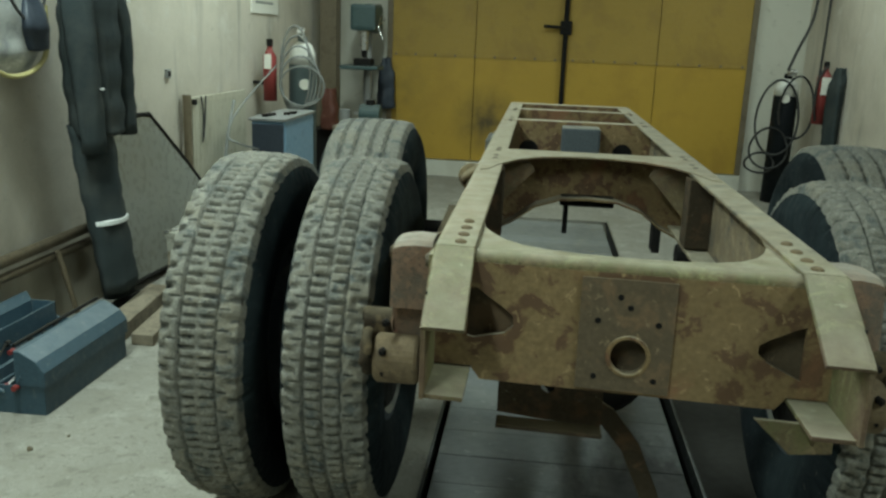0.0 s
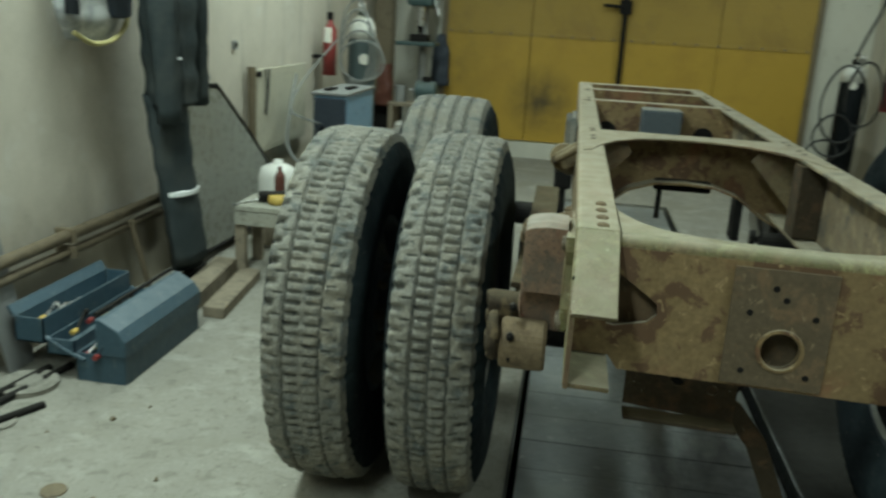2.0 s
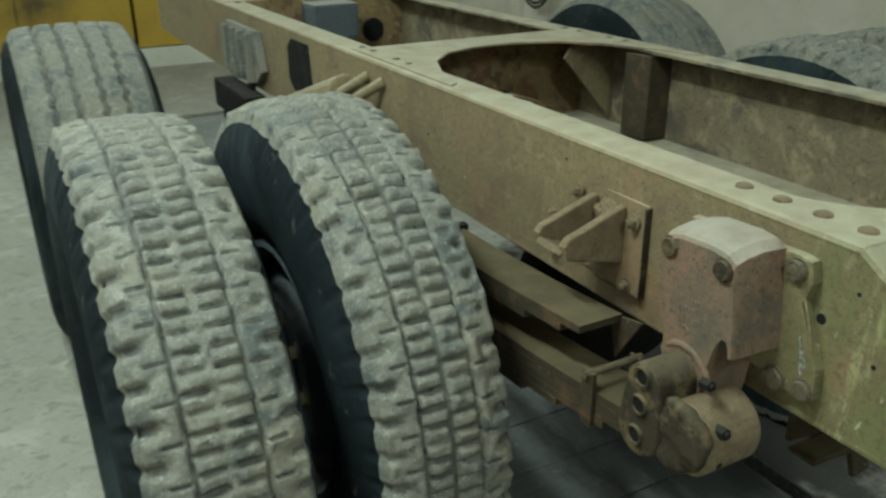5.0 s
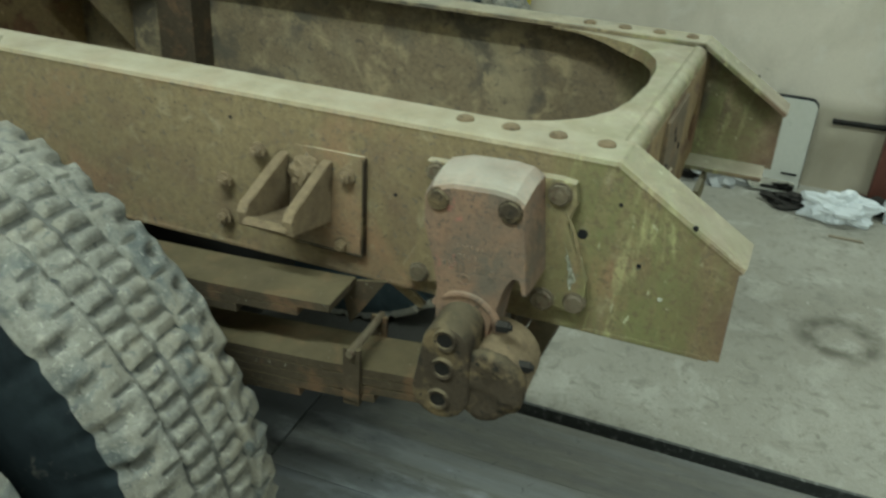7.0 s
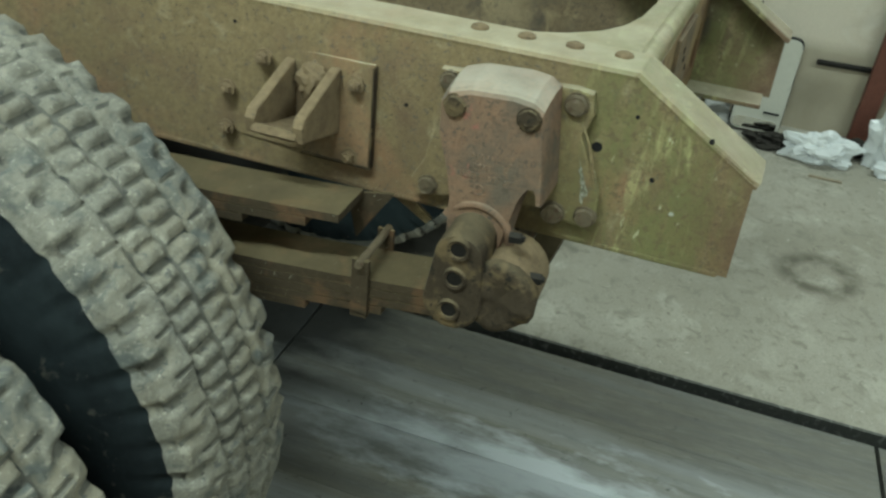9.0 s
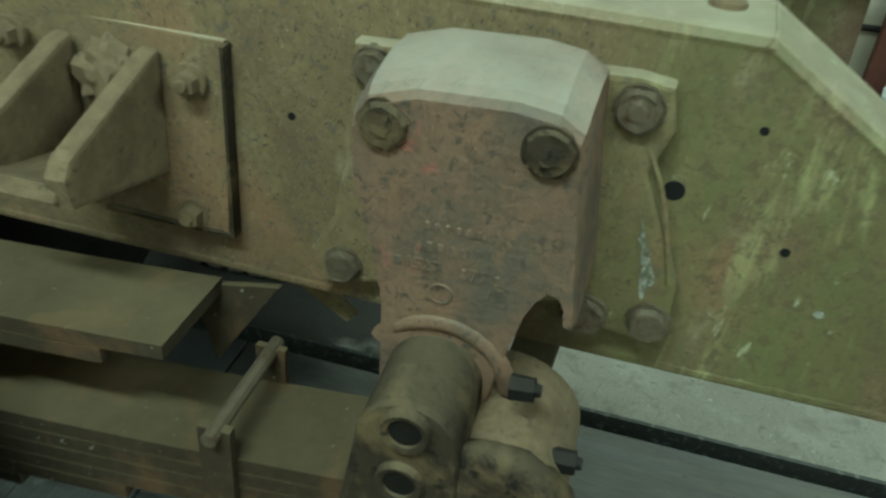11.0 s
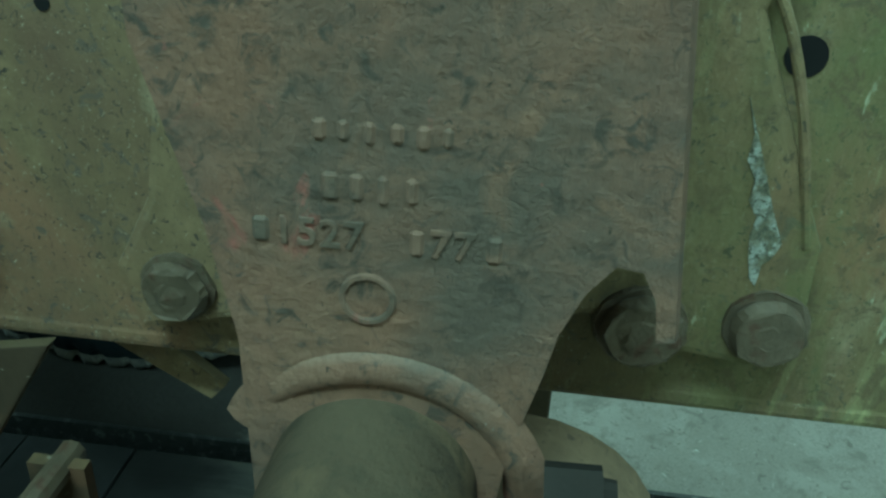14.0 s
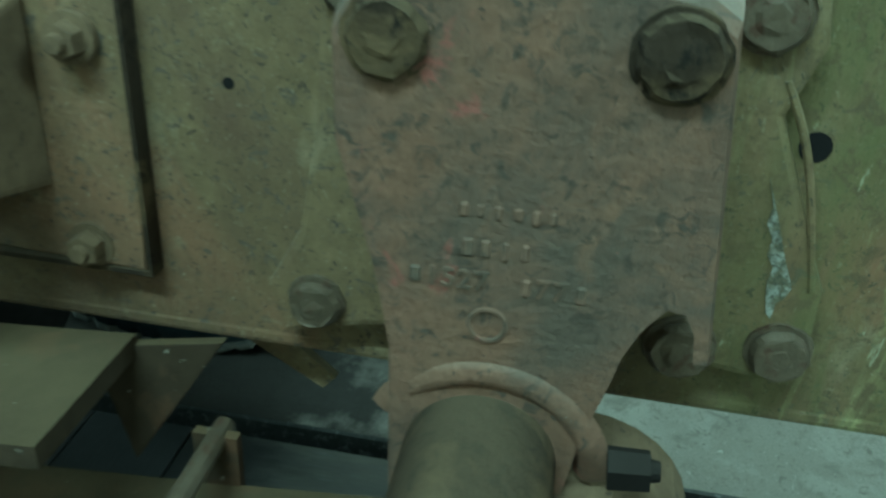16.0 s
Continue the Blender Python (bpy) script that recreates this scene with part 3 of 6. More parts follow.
# rear crossmember: upright face with holes, a rounded top edge and a curved top plate
def holed_sheet(outer, holes, y0, thick):
    """An upright sheet in the x-z plane with holes cut through it."""
    bm = bmesh.new()
    loops = []
    for pts in (outer, *holes):
        vs = [bm.verts.new((a, y0, b)) for a, b in pts]
        loops += [bm.edges.new((vs[k], vs[(k + 1) % len(vs)])) for k in range(len(vs))]
    bmesh.ops.triangle_fill(bm, edges=loops, use_beauty=True)

    def inside(c):
        for pts in holes:
            hit = False
            for k in range(len(pts)):
                (xa, za), (xb, zb) = pts[k], pts[(k + 1) % len(pts)]
                if (za > c.z) != (zb > c.z) and c.x < (xb - xa) * (c.z - za) / (zb - za) + xa:
                    hit = not hit
            if hit:
                return True
        return False

    bmesh.ops.delete(bm, geom=[f for f in bm.faces if inside(f.calc_center_median())], context="FACES")
    out = bmesh.ops.extrude_face_region(bm, geom=bm.faces[:])
    bmesh.ops.translate(bm, verts=[g for g in out["geom"] if isinstance(g, bmesh.types.BMVert)], vec=(0, thick, 0))
    bmesh.ops.recalc_face_normals(bm, faces=bm.faces)
    return bm


TRI = [(-0.315, 0.995), (-0.300, 0.998), (-0.245, 0.962), (-0.224, 0.944), (-0.222, 0.925), (-0.240, 0.908), (-0.300, 0.893), (-0.315, 0.896)]
TRI_R = [(0.325, 0.975), (0.305, 0.968), (0.262, 0.945), (0.243, 0.932), (0.243, 0.914), (0.262, 0.898), (0.325, 0.868)]
RING = arc(0.003, 0.886, 0.036, 0, 360, 24)[:-1]
cross_rear = part("rear_crossmember", holed_sheet([(-0.379, 0.832), (-0.305, 0.832), (-0.285, 0.805), (0.285, 0.805), (0.305, 0.832), (0.379, 0.832), (0.379, 1.050), (-0.379, 1.050)], (TRI, RING, TRI_R), 1.662, 0.009), M_RUST, chassis, "flaking rusty rear crossmember")
bend = bmesh.new()
prof = [(1.662, 1.054), (1.663, 1.064), (1.667, 1.073), (1.675, 1.079), (1.686, 1.0815), (1.686, 1.073), (1.678, 1.071), (1.673, 1.066), (1.671, 1.054)]
for xx in (-0.379, 0.379):
    for p in prof:
        bend.verts.new((xx, p[0], p[1] - 0.0095))
bend.verts.ensure_lookup_table()
n = len(prof)
for k in range(n):
    bend.faces.new((bend.verts[k], bend.verts[(k + 1) % n], bend.verts[n + (k + 1) % n], bend.verts[n + k]))
bmesh.ops.recalc_face_normals(bend, faces=bend.faces)
part("rounded_edge", bend, M_RAIL, cross_rear, smooth=True)
front_curve = [(0.306, 1.955), (0.300, 1.90), (0.282, 1.85), (0.255, 1.80), (0.215, 1.760), (0.165, 1.735), (0.10, 1.722), (0.0, 1.717)]
outline = [(-a, b) for a, b in front_curve] + front_curve[::-1][1:]
outline += [(0.372, 2.03), (0.372, 1.684), (-0.372, 1.684), (-0.372, 2.03)]
part("top_plate", prism(outline, "z", TOP - 0.0145, TOP - 0.0098), M_RAIL, cross_rear)
lip = [(a, b) for a, b in outline[:15]]
lip_bm = bmesh.new()
drop = lambda xx: TOP - 0.011 - 0.021 * min(1.0, (0.307 - abs(xx)) / 0.05)
for (xa, ya), (xb, yb) in zip(lip, lip[1:]):
    vs = [lip_bm.verts.new(p) for p in ((xa, ya, TOP - 0.0098), (xb, yb, TOP - 0.0098), (xb, yb + 0.006, drop(xb)), (xa, ya + 0.006, drop(xa)))]
    lip_bm.faces.new(vs)
bmesh.ops.remove_doubles(lip_bm, verts=lip_bm.verts, dist=1e-5)
part("lip", lip_bm, M_RAIL, cross_rear)
part("bottom_flange", box(-0.28, 0.28, 1.664, 1.73, 0.806, 0.814, 0.002), M_RUST, cross_rear)
part("patch_plate", holed_sheet([(-0.095, 0.812), (0.085, 0.812), (0.085, 1.04), (-0.095, 1.04)], (arc(0.003, 0.886, 0.034, 0, 360, 24)[:-1],), 1.655, 0.0065), M_RUSTDARK, cross_rear, "darker welded patch with the centre hole")
for xx, zz in ((-0.06, 0.955), (0.055, 0.955), (-0.06, 0.84), (0.055, 0.84), (0.0, 0.985), (-0.02, 1.005)):
    part("bolt_hole", rod((xx, 1.6535, zz), (xx, 1.656, zz), 0.006, seg=12), M_DARK, cross_rear)
# Assumed back of the box section, added so the cut holes look dark.
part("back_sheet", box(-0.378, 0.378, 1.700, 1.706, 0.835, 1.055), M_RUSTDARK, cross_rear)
part("hole_rim", lathe([(-0.001, 0.034), (-0.004, 0.037), (-0.003, 0.042), (0.002, 0.044)], (0.003, 1.655, 0.886), "y", 28, caps=False), M_RUST, cross_rear)


# second crossmember: arched web and a curved top plate
def arched_crossmember(y, depth):
    top = [(-0.372, y + 0.12), (0.372, y + 0.12), (0.372, y - 0.42), (0.345, y - 0.40), (0.315, y - 0.28), (0.26, y - 0.15), (0.18, y - 0.06), (0.08, y - 0.02), (0, y - 0.012)]
    top += [(-a, b) for a, b in top[3:8]][::-1]
    top += [(-0.372, y - 0.42)]
    ob = part("arched_crossmember", prism(top, "z", TOP - 0.004, TOP + 0.003, 0.002), M_RAIL, chassis)
    web = [(-0.379, TOP - 0.006), (0.379, TOP - 0.006), (0.379, 0.83), (0.33, 0.80), (0.27, 0.83), (0.19, 0.89), (0.10, 0.92), (0.0, 0.925), (-0.10, 0.92), (-0.19, 0.89), (-0.27, 0.83), (-0.33, 0.80), (-0.379, 0.83)]
    part("web", prism(web, "y", y + 0.10, y + 0.11), M_RUST, ob)
    low = web[2:]
    bm = bmesh.new()
    for (xa, za), (xb, zb) in zip(low, low[1:]):
        vs = [bm.verts.new(p) for p in ((xa, y + 0.02, za), (xb, y + 0.02, zb), (xb, y + 0.13, zb), (xa, y + 0.13, za))]
        bm.faces.new(vs)
        vs = [bm.verts.new(p) for p in ((xa, y + 0.02, za - 0.008), (xb, y + 0.02, zb - 0.008), (xb, y + 0.02, zb), (xa, y + 0.02, za))]
        bm.faces.new(vs)
    part("lower_flange", bm, M_RUST, ob)
    for s in (-1, 1):
        gus = prism([(s * 0.378, 0.835), (s * 0.378, 1.06), (s * 0.22, 1.06), (s * 0.20, 1.03)], "y", y - 0.06, y - 0.052)
        part("gusset", gus, M_RAIL, ob)
    return ob


arched_crossmember(3.10, 0.25)


def plain_crossmember(y, z0, width):
    bm = box(-0.379, 0.379, y, y + 0.008, z0, TOP - 0.004)
    box(-0.379, 0.379, y, y + width, TOP - 0.006, TOP + 0.002, 0.002, bm=bm)
    box(-0.379, 0.379, y, y + width, z0 - 0.006, z0 + 0.002, bm=bm)
    ob = part("crossmember", bm, M_RUST, chassis)
    return ob


third = plain_crossmember(4.45, 0.86, 0.09)
for s in (-1, 1):
    part("oval_hole", lathe([(-0.002, 0.001), (-0.002, 0.05), (0.002, 0.05)], (s * 0.24, 4.448, 0.93), "y", 20), M_DARK, third)
part("mounted_box", box(-0.075, 0.115, 4.30, 4.45, 0.925, 1.065, 0.012), M_RIM, chassis, "blue grey painted box on the crossmember")
plain_crossmember(5.17, 0.88, 0.10)
plain_crossmember(5.62, 0.90, 0.12)
for s in (-1, 1):
    stand = part("inner_bracket", box(min(s * 0.30, s * 0.378), max(s * 0.30, s * 0.378), 2.80, 2.90, 0.835, 1.062, 0.004), M_STEEL, chassis, "dark upright bracket inside the rail")
    for yy in (2.99, 3.08):
        part("bracket_bar", rod((s * 0.388, yy, 1.035), (s * 0.455, yy + 0.05, 0.985), 0.014, 0.012, seg=12, bevel=0.003), M_RAIL, chassis)
    outer = part("front_bracket", prism([(3.93, 0.90), (4.00, 0.85), (4.30, 0.82), (4.40, 0.86), (4.34, 1.03), (3.98, 1.03)], "x", s * 0.389, s * 0.415, 0.006), M_TREAD, chassis, "pale dusty ridged bracket on the rail")
    for k in range(4):
        part("ridge", box(min(s * 0.414, s * 0.44), max(s * 0.414, s * 0.44), 4.01 + 0.095 * k, 4.035 + 0.095 * k, 0.85, 1.02, 0.006), M_TREAD, outer)
    part("dark_patch", prism([(3.50, 0.92), (3.54, 0.89), (3.66, 0.89), (3.70, 0.92), (3.70, 1.02), (3.66, 1.05), (3.52, 1.05)], "x", s * 0.386, s * 0.394, 0.002), M_DARK, chassis, "dark painted plate on the rail")
    part("tapered_arm", rod((s * 0.405, 3.66, 0.85), (s * 0.432, 3.13, 0.985), 0.026, 0.050, seg=18, bevel=0.008), M_RAIL, chassis)
    part("lever", rod((s * 0.46, 3.08, 0.98), (s * 0.45, 3.36, 0.90), 0.013, seg=10), M_STEEL, chassis)
    block = part("front_hanger", box(min(s * 0.39, s * 0.47), max(s * 0.39, s * 0.47), 3.97, 4.40, 0.70, 0.81, 0.012), M_DARK, chassis, "black front spring hanger")
    part("post", box(min(s * 0.41, s * 0.45), max(s * 0.41, s * 0.45), 4.26, 4.38, 0.46, 0.705, 0.010), M_DARK, block)
    part("strap", box(min(s * 0.395, s * 0.41), max(s * 0.395, s * 0.41), 4.08, 4.14, 0.80, 0.83, 0.003), M_DARK, block)


def cast_word(word, size, at, s, mat, parent):
    """Raised letters on a face that looks along x."""
    cu = bpy.data.curves.new("cast_mark", "FONT")
    cu.body, cu.size, cu.extrude, cu.bevel_depth, cu.space_character = word, size, 0.0007, 0.0003, 1.1
    flat = bpy.data.objects.new("cast_mark", cu)
    me = bpy.data.meshes.new_from_object(flat)
    bpy.data.objects.remove(flat)
    bm = bmesh.new()
    bm.from_mesh(me)
    turn = Matrix(((0, 0, s), (s, 0, 0), (0, 1, 0))).to_4x4()
    bmesh.ops.transform(bm, matrix=Matrix.Translation(at) @ turn, verts=bm.verts)
    return part("cast_mark", bm, mat, parent)


# spring hanger, spring, axle on one side
def hanger(s):
    """Cast spring hanger on its base plate, with cheek and eye."""
    X = lambda v: s * v
    lo = lambda a, b: (min(X(a), X(b)), max(X(a), X(b)))
    base = [(1.922, 1.036), (1.74, 1.046), (1.718, 1.043), (1.712, 1.015), (1.722, 0.985), (1.700, 0.935), (1.686, 0.905), (1.684, 0.862), (1.700, 0.852), (1.74, 0.857), (1.76, 0.868), (1.90, 0.850), (1.945, 0.838), (1.952, 0.868), (1.935, 0.90), (1.925, 0.96)]
    ob = part("spring_hanger", prism(base, "x", X(0.386), X(0.404), 0.004), M_RAIL, chassis, "cast spring hanger with worn red primer")
    # main body: narrow at the bottom, domed top
    body = [(1.892, 0.985), (1.893, 1.030), (1.884, 1.045), (1.856, 1.054), (1.800, 1.057), (1.776, 1.054), (1.762, 1.045), (1.759, 1.02), (1.7465, 0.914), (1.7515, 0.913), (1.7535, 0.926), (1.758, 0.934), (1.765, 0.935), (1.772, 0.926), (1.778, 0.912), (1.781, 0.897), (1.788, 0.870), (1.795, 0.82), (1.868, 0.80), (1.870, 0.90), (1.877, 0.935)]
    bm = bmesh.new()
    rings = []
    for dx, grow, dz in ((0.402, 1.05, 0.0), (0.440, 1.03, 0.003), (0.466, 1.015, 0.0), (0.478, 1.008, -0.003), (0.485, 0.992, -0.006), (0.4882, 0.972, -0.010)):
        cy, cz = 1.815, 0.95
        rings.append([bm.verts.new((X(dx), cy + (yy - cy) * grow, cz + (zz - cz) * (1 + (grow - 1) * 0.35) + (dz if zz > 1.0 else 0))) for yy, zz in body])
    k = len(body)
    for p, q in zip(rings, rings[1:]):
        for i in range(k):
            bm.faces.new((p[i], p[(i + 1) % k], q[(i + 1) % k], q[i]))
    bm.faces.new(rings[-1])
    bmesh.ops.recalc_face_normals(bm, faces=bm.faces)
    part("casting", bm, M_CAST, ob, "red primed casting with a pale dusty top")
    # raised collar round the cheek
    cb = bmesh.new()
    rows = []
    for r_, x_ in ((0.0530, 0.4870), (0.0500, 0.4893), (0.0460, 0.4908), (0.0425, 0.4905), (0.0385, 0.4860), (0.0370, 0.468)):
        ring = []
        for j in range(29):
            deg = 22 + 163 * j / 28
            sink = 0.005 * max(0.0, 1 - j / 9) ** 1.5 + 0.006 * max(0.0, 1 - (28 - j) / 5) ** 1.5
            ring.append(cb.verts.new((X(x_ - sink), 1.8275 + r_ * math.cos(math.radians(deg)), 0.849 + r_ * math.sin(math.radians(deg)))))
        rows.append(ring)
    for p, q in zip(rows, rows[1:]):
        for i in range(28):
            cb.faces.new((p[i], p[i + 1], q[i + 1], q[i]))
    bmesh.ops.recalc_face_normals(cb, faces=cb.faces)
    part("collar", cb, M_CAST, ob, smooth=True)
    # cheek plate that holds the pins
    cheek = arc(1.829, 0.852, 0.032, 5, 175, 40) + arc(1.832, 0.780, 0.040, 180, 360, 12)
    cheek_bm = prism(cheek, "x", X(0.470), X(0.556), 0.006)
    ck = part("cheek_plate", cheek_bm, M_GREASE, ob, label="greasy cheek plate with pin holes")
    for zz, yy in ((0.866, 1.829), (0.822, 1.830), (0.772, 1.833)):
        part("pin_rim", lathe([(0, 0.010), (X(0.004), 0.011), (X(0.005), 0.0145), (X(-0.002), 0.017)], (X(0.556), yy, zz), "x", 22), M_GREASE, ck)
        part("pin_hole", rod((X(0.5555), yy, zz), (X(0.558), yy, zz), 0.0105, seg=18), M_DARK, ck)
    # spring eye behind the cheek
    part("spring_eye", lathe([(X(0.425), 0.030), (X(0.425), 0.050), (X(0.432), 0.055), (X(0.515), 0.055), (X(0.522), 0.050), (X(0.522), 0.030)], (0, 1.783, 0.785), "x", 28), M_LUG, ob, smooth=False)
    ear = lathe([(X(0.523), 0.006), (X(0.523), 0.044), (X(0.528), 0.050), (X(0.536), 0.053), (X(0.544), 0.051), (X(0.549), 0.044), (X(0.551), 0.030), (X(0.548), 0.016), (X(0.549), 0.004)], (0, 1.775, 0.80), "x", 32)
    for v in ear.verts:
        v.co += 0.006 * noise.noise_vector(v.co * 45) + 0.002 * noise.noise_vector(v.co * 160)
    part("lug_ear", ear, M_GREASE, ob, "lumpy dirty spring lug", smooth=True)
    for yy, zz in ((1.780, 0.868), (1.745, 0.815), (1.752, 0.765)):
        part("pinch_bolt", hexbolt((X(0.50), yy, zz), (0, -1, 0.1), 0.009, 0.018, False), M_DARK, ob)
    for yy, zz, xx, r in ((1.873, 1.024, 0.486, 0.0142), (1.779, 1.027, 0.487, 0.0142)):
        part("bolt", round_bolt((X(xx), yy, zz), (s, 0, 0), r, 0.007), M_GREASE, ob)
    for yy, zz, r in ((1.737, 1.026, 0.0145), (1.908, 1.022, 0.0125), (1.926, 0.862, 0.0135), (1.6985, 0.871, 0.0140), (1.7435, 0.866, 0.0155)):
        part("bolt", round_bolt((X(0.404), yy, zz), (s, 0, 0), r, 0.008), M_BOLT, ob)
    # raised rib down to the lower bolt, and cast marks as plain bars
    part("rib", tube([(X(0.4030), 1.725, 1.00), (X(0.4036), 1.712, 0.975), (X(0.4036), 1.702, 0.945), (X(0.4030), 1.692, 0.905)], 0.0019, 8), M_RAIL, ob)
    for n_, (ya, yb, zz) in enumerate(((1.846, 1.808, 0.9655), (1.844, 1.816, 0.9505), (1.863, 1.794, 0.9365))):
        count, h = ((6, 0.0030), (4, 0.0040), (10, 0.0038))[n_]
        w = abs(yb - ya) / count
        for i in range(count):
            if n_ == 2 and i in (1, 2, 3, 4, 5, 7, 8):
                continue
            yy = ya + (yb - ya) * (i + 0.5) / count
            part("cast_mark", box(*lo(0.4870, 0.4892), yy - (0.26 + 0.1 * math.sin(5 * i + n_)) * w, yy + (0.30 + 0.07 * math.cos(7 * i)) * w, zz - h + 0.0005 * math.sin(9 * i), zz + h, 0.0011, segments=1), M_MARK, ob)
    for word, i in (("1527", 1), ("77", 7)):
        yy = 1.863 - 0.0069 * i
        cast_word(word, 0.0112, (X(0.4880), yy if s < 0 else yy - 0.0069 * len(word), 0.9330), s, M_MARK, ob)
    part("cast_ring", lathe([(X(-0.0015), 0.0056), (X(0.0007), 0.0064), (X(0.0007), 0.0076), (X(-0.0015), 0.0086)], (X(0.4885), 1.831, 0.918), "x", 24, caps=False), M_MARK, ob)
    # scraped pale wedge on the base plate
    wedge = [(1.7225, 0.958), (1.7165, 0.944), (1.7115, 0.932), (1.7065, 0.919), (1.7005, 0.906), (1.7025, 0.900), (1.7055, 0.897), (1.7060, 0.888), (1.7085, 0.891), (1.7105, 0.899), (1.7120, 0.908), (1.7110, 0.915), (1.7150, 0.921), (1.7145, 0.929), (1.7185, 0.936), (1.7180, 0.945)]
    part("bare_patch", prism(wedge, "x", X(0.4030), X(0.4046)), M_BARE, ob, "scraped bare metal wedge")
    return ob


def lug_plate(s):
    X = lambda v: s * v
    pb = prism([(2.020, 1.016), (2.022, 0.862), (2.27, 0.862), (2.27, 1.012)], "x", X(0.3860), X(0.400), 0.0015)
    for v in pb.verts:
        if abs(v.co.x) > 0.392:
            v.co.x -= s * (0.013 * min(1, max(0, (v.co.y - 2.02) / 0.2)) + 0.006 * max(0, (v.co.z - 0.90) / 0.115))
    ob = part("lug_plate", pb, M_RAIL, chassis)
    for yy in (2.078, 2.148):
        shape = [(0.394, 1.002), (0.405, 1.0), (0.505, 0.966), (0.513, 0.955), (0.509, 0.932), (0.394, 0.903)]
        part("lug", prism([(X(a), b) for a, b in shape], "y", yy - 0.008, yy + 0.008, 0.004), M_LUG, ob)
    fb = prism([(X(0.394), 0.902), (X(0.394), 0.916), (X(0.480), 0.936), (X(0.510), 0.949), (X(0.514), 0.938), (X(0.490), 0.922)], "y", 2.079, 2.147, 0.003)
    part("lug_floor", fb, M_LUG, ob)
    weld = bmesh.new()
    bmesh.ops.create_icosphere(weld, subdivisions=3, radius=1.0)
    for v in weld.verts:
        p = v.co * (1 + 0.5 * noise.noise(v.co * 2.6) + 0.3 * noise.noise(v.co * 6.1))
        v.co = Vector((X(0.398 + 0.012 * p.x), 2.113 + 0.024 * p.y, 0.975 + 0.026 * p.z))
    part("rust_lump", weld, M_LUG, ob, "crusted rusty lump between the lugs")
    # Dark strips stand in for the shadow gap along the plate's edges.
    gap_strip = box(min(X(0.3885), X(0.4008)), max(X(0.3885), X(0.4008)), 2.0175, 2.0200, 0.8585, 1.014)
    box(min(X(0.3885), X(0.4)), max(X(0.3885), X(0.4)), 2.0205, 2.13, 0.8585, 0.8615, bm=gap_strip)
    part("grease_line", gap_strip, M_GREASE, ob, "dark strip painted for the shaded gap along the plate edge")
    for yy, zz in ((2.046, 0.984), (2.052, 0.873), (2.19, 0.995), (2.252, 0.936), (2.256, 0.872)):
        part("bolt", hexbolt((X(0.397), yy, zz), (s, 0, 0), 0.0095, 0.012), M_LUG, ob)
    return ob


def spring(s):
    """Main leaf pack with its clip, and the helper pack above it."""
    X = lambda v: s * v
    lo = lambda a, b: (min(X(a), X(b)), max(X(a), X(b)))
    ob = part("leaf_spring", box(*lo(0.437, 0.522), 2.50, 2.76, 0.60, 0.64, 0.006), M_STEEL, chassis, "rusty leaf spring pack with clip")
    def leaf(y0, y1, z_of, t):
        bm = bmesh.new()
        rows = []
        for i in range(25):
            yy = y0 + (y1 - y0) * i / 24
            zz = z_of(yy)
            rows.append([bm.verts.new(p) for p in ((X(0.437), yy, zz), (X(0.522), yy, zz), (X(0.522), yy, zz - t), (X(0.437), yy, zz - t))])
        for p, q in zip(rows, rows[1:]):
            for i in range(4):
                bm.faces.new((p[i], p[(i + 1) % 4], q[(i + 1) % 4], q[i]))
        bm.faces.new(rows[0]); bm.faces.new(rows[-1][::-1])
        bmesh.ops.recalc_face_normals(bm, faces=bm.faces)
        return bm
    sag = lambda yy: 0.770 - 0.05 * max(0.0, 1 - ((yy - 2.63) / 0.78) ** 2)
    for n_, (ya, yb) in enumerate(((1.80, 3.46), (1.80, 3.46), (1.86, 3.40), (1.94, 3.30), (2.06, 3.2), (2.16, 3.1))):
        part("leaf", leaf(ya, yb, lambda yy, k=n_: sag(yy) - 0.0145 * k, 0.0128), M_STEEL, ob)
    helper = lambda yy: 0.850 - 0.03 * max(0.0, 1 - ((yy - 2.63) / 0.64) ** 2)
    for n_, (ya, yb) in enumerate(((2.01, 3.25), (2.06, 3.2), (2.16, 3.1))):
        part("leaf", leaf(ya, yb, lambda yy, k=n_: helper(yy) - 0.014 * k, 0.0125), M_STEEL, ob)
    clip = box(*lo(0.432, 0.438), 1.96, 1.985, 0.70, 0.790)
    box(*lo(0.5225, 0.530), 1.96, 1.985, 0.70, 0.790, bm=clip)
    box(*lo(0.432, 0.530), 1.96, 1.985, 0.695, 0.702, bm=clip)
    part("clip", clip, M_STEEL, ob)
    part("clip_bolt", rod((X(0.425), 1.972, 0.787), (X(0.538), 1.972, 0.787), 0.006, seg=10), M_BOLT, ob)
    for yy in (2.52, 2.74):
        part("u_bolt", box(*lo(0.425, 0.535), yy - 0.01, yy + 0.01, 0.55, 0.83, 0.004), M_DARK, ob)
    return ob


for s in (-1, 1):
    hanger(s)
    lug_plate(s)
    spring(s)

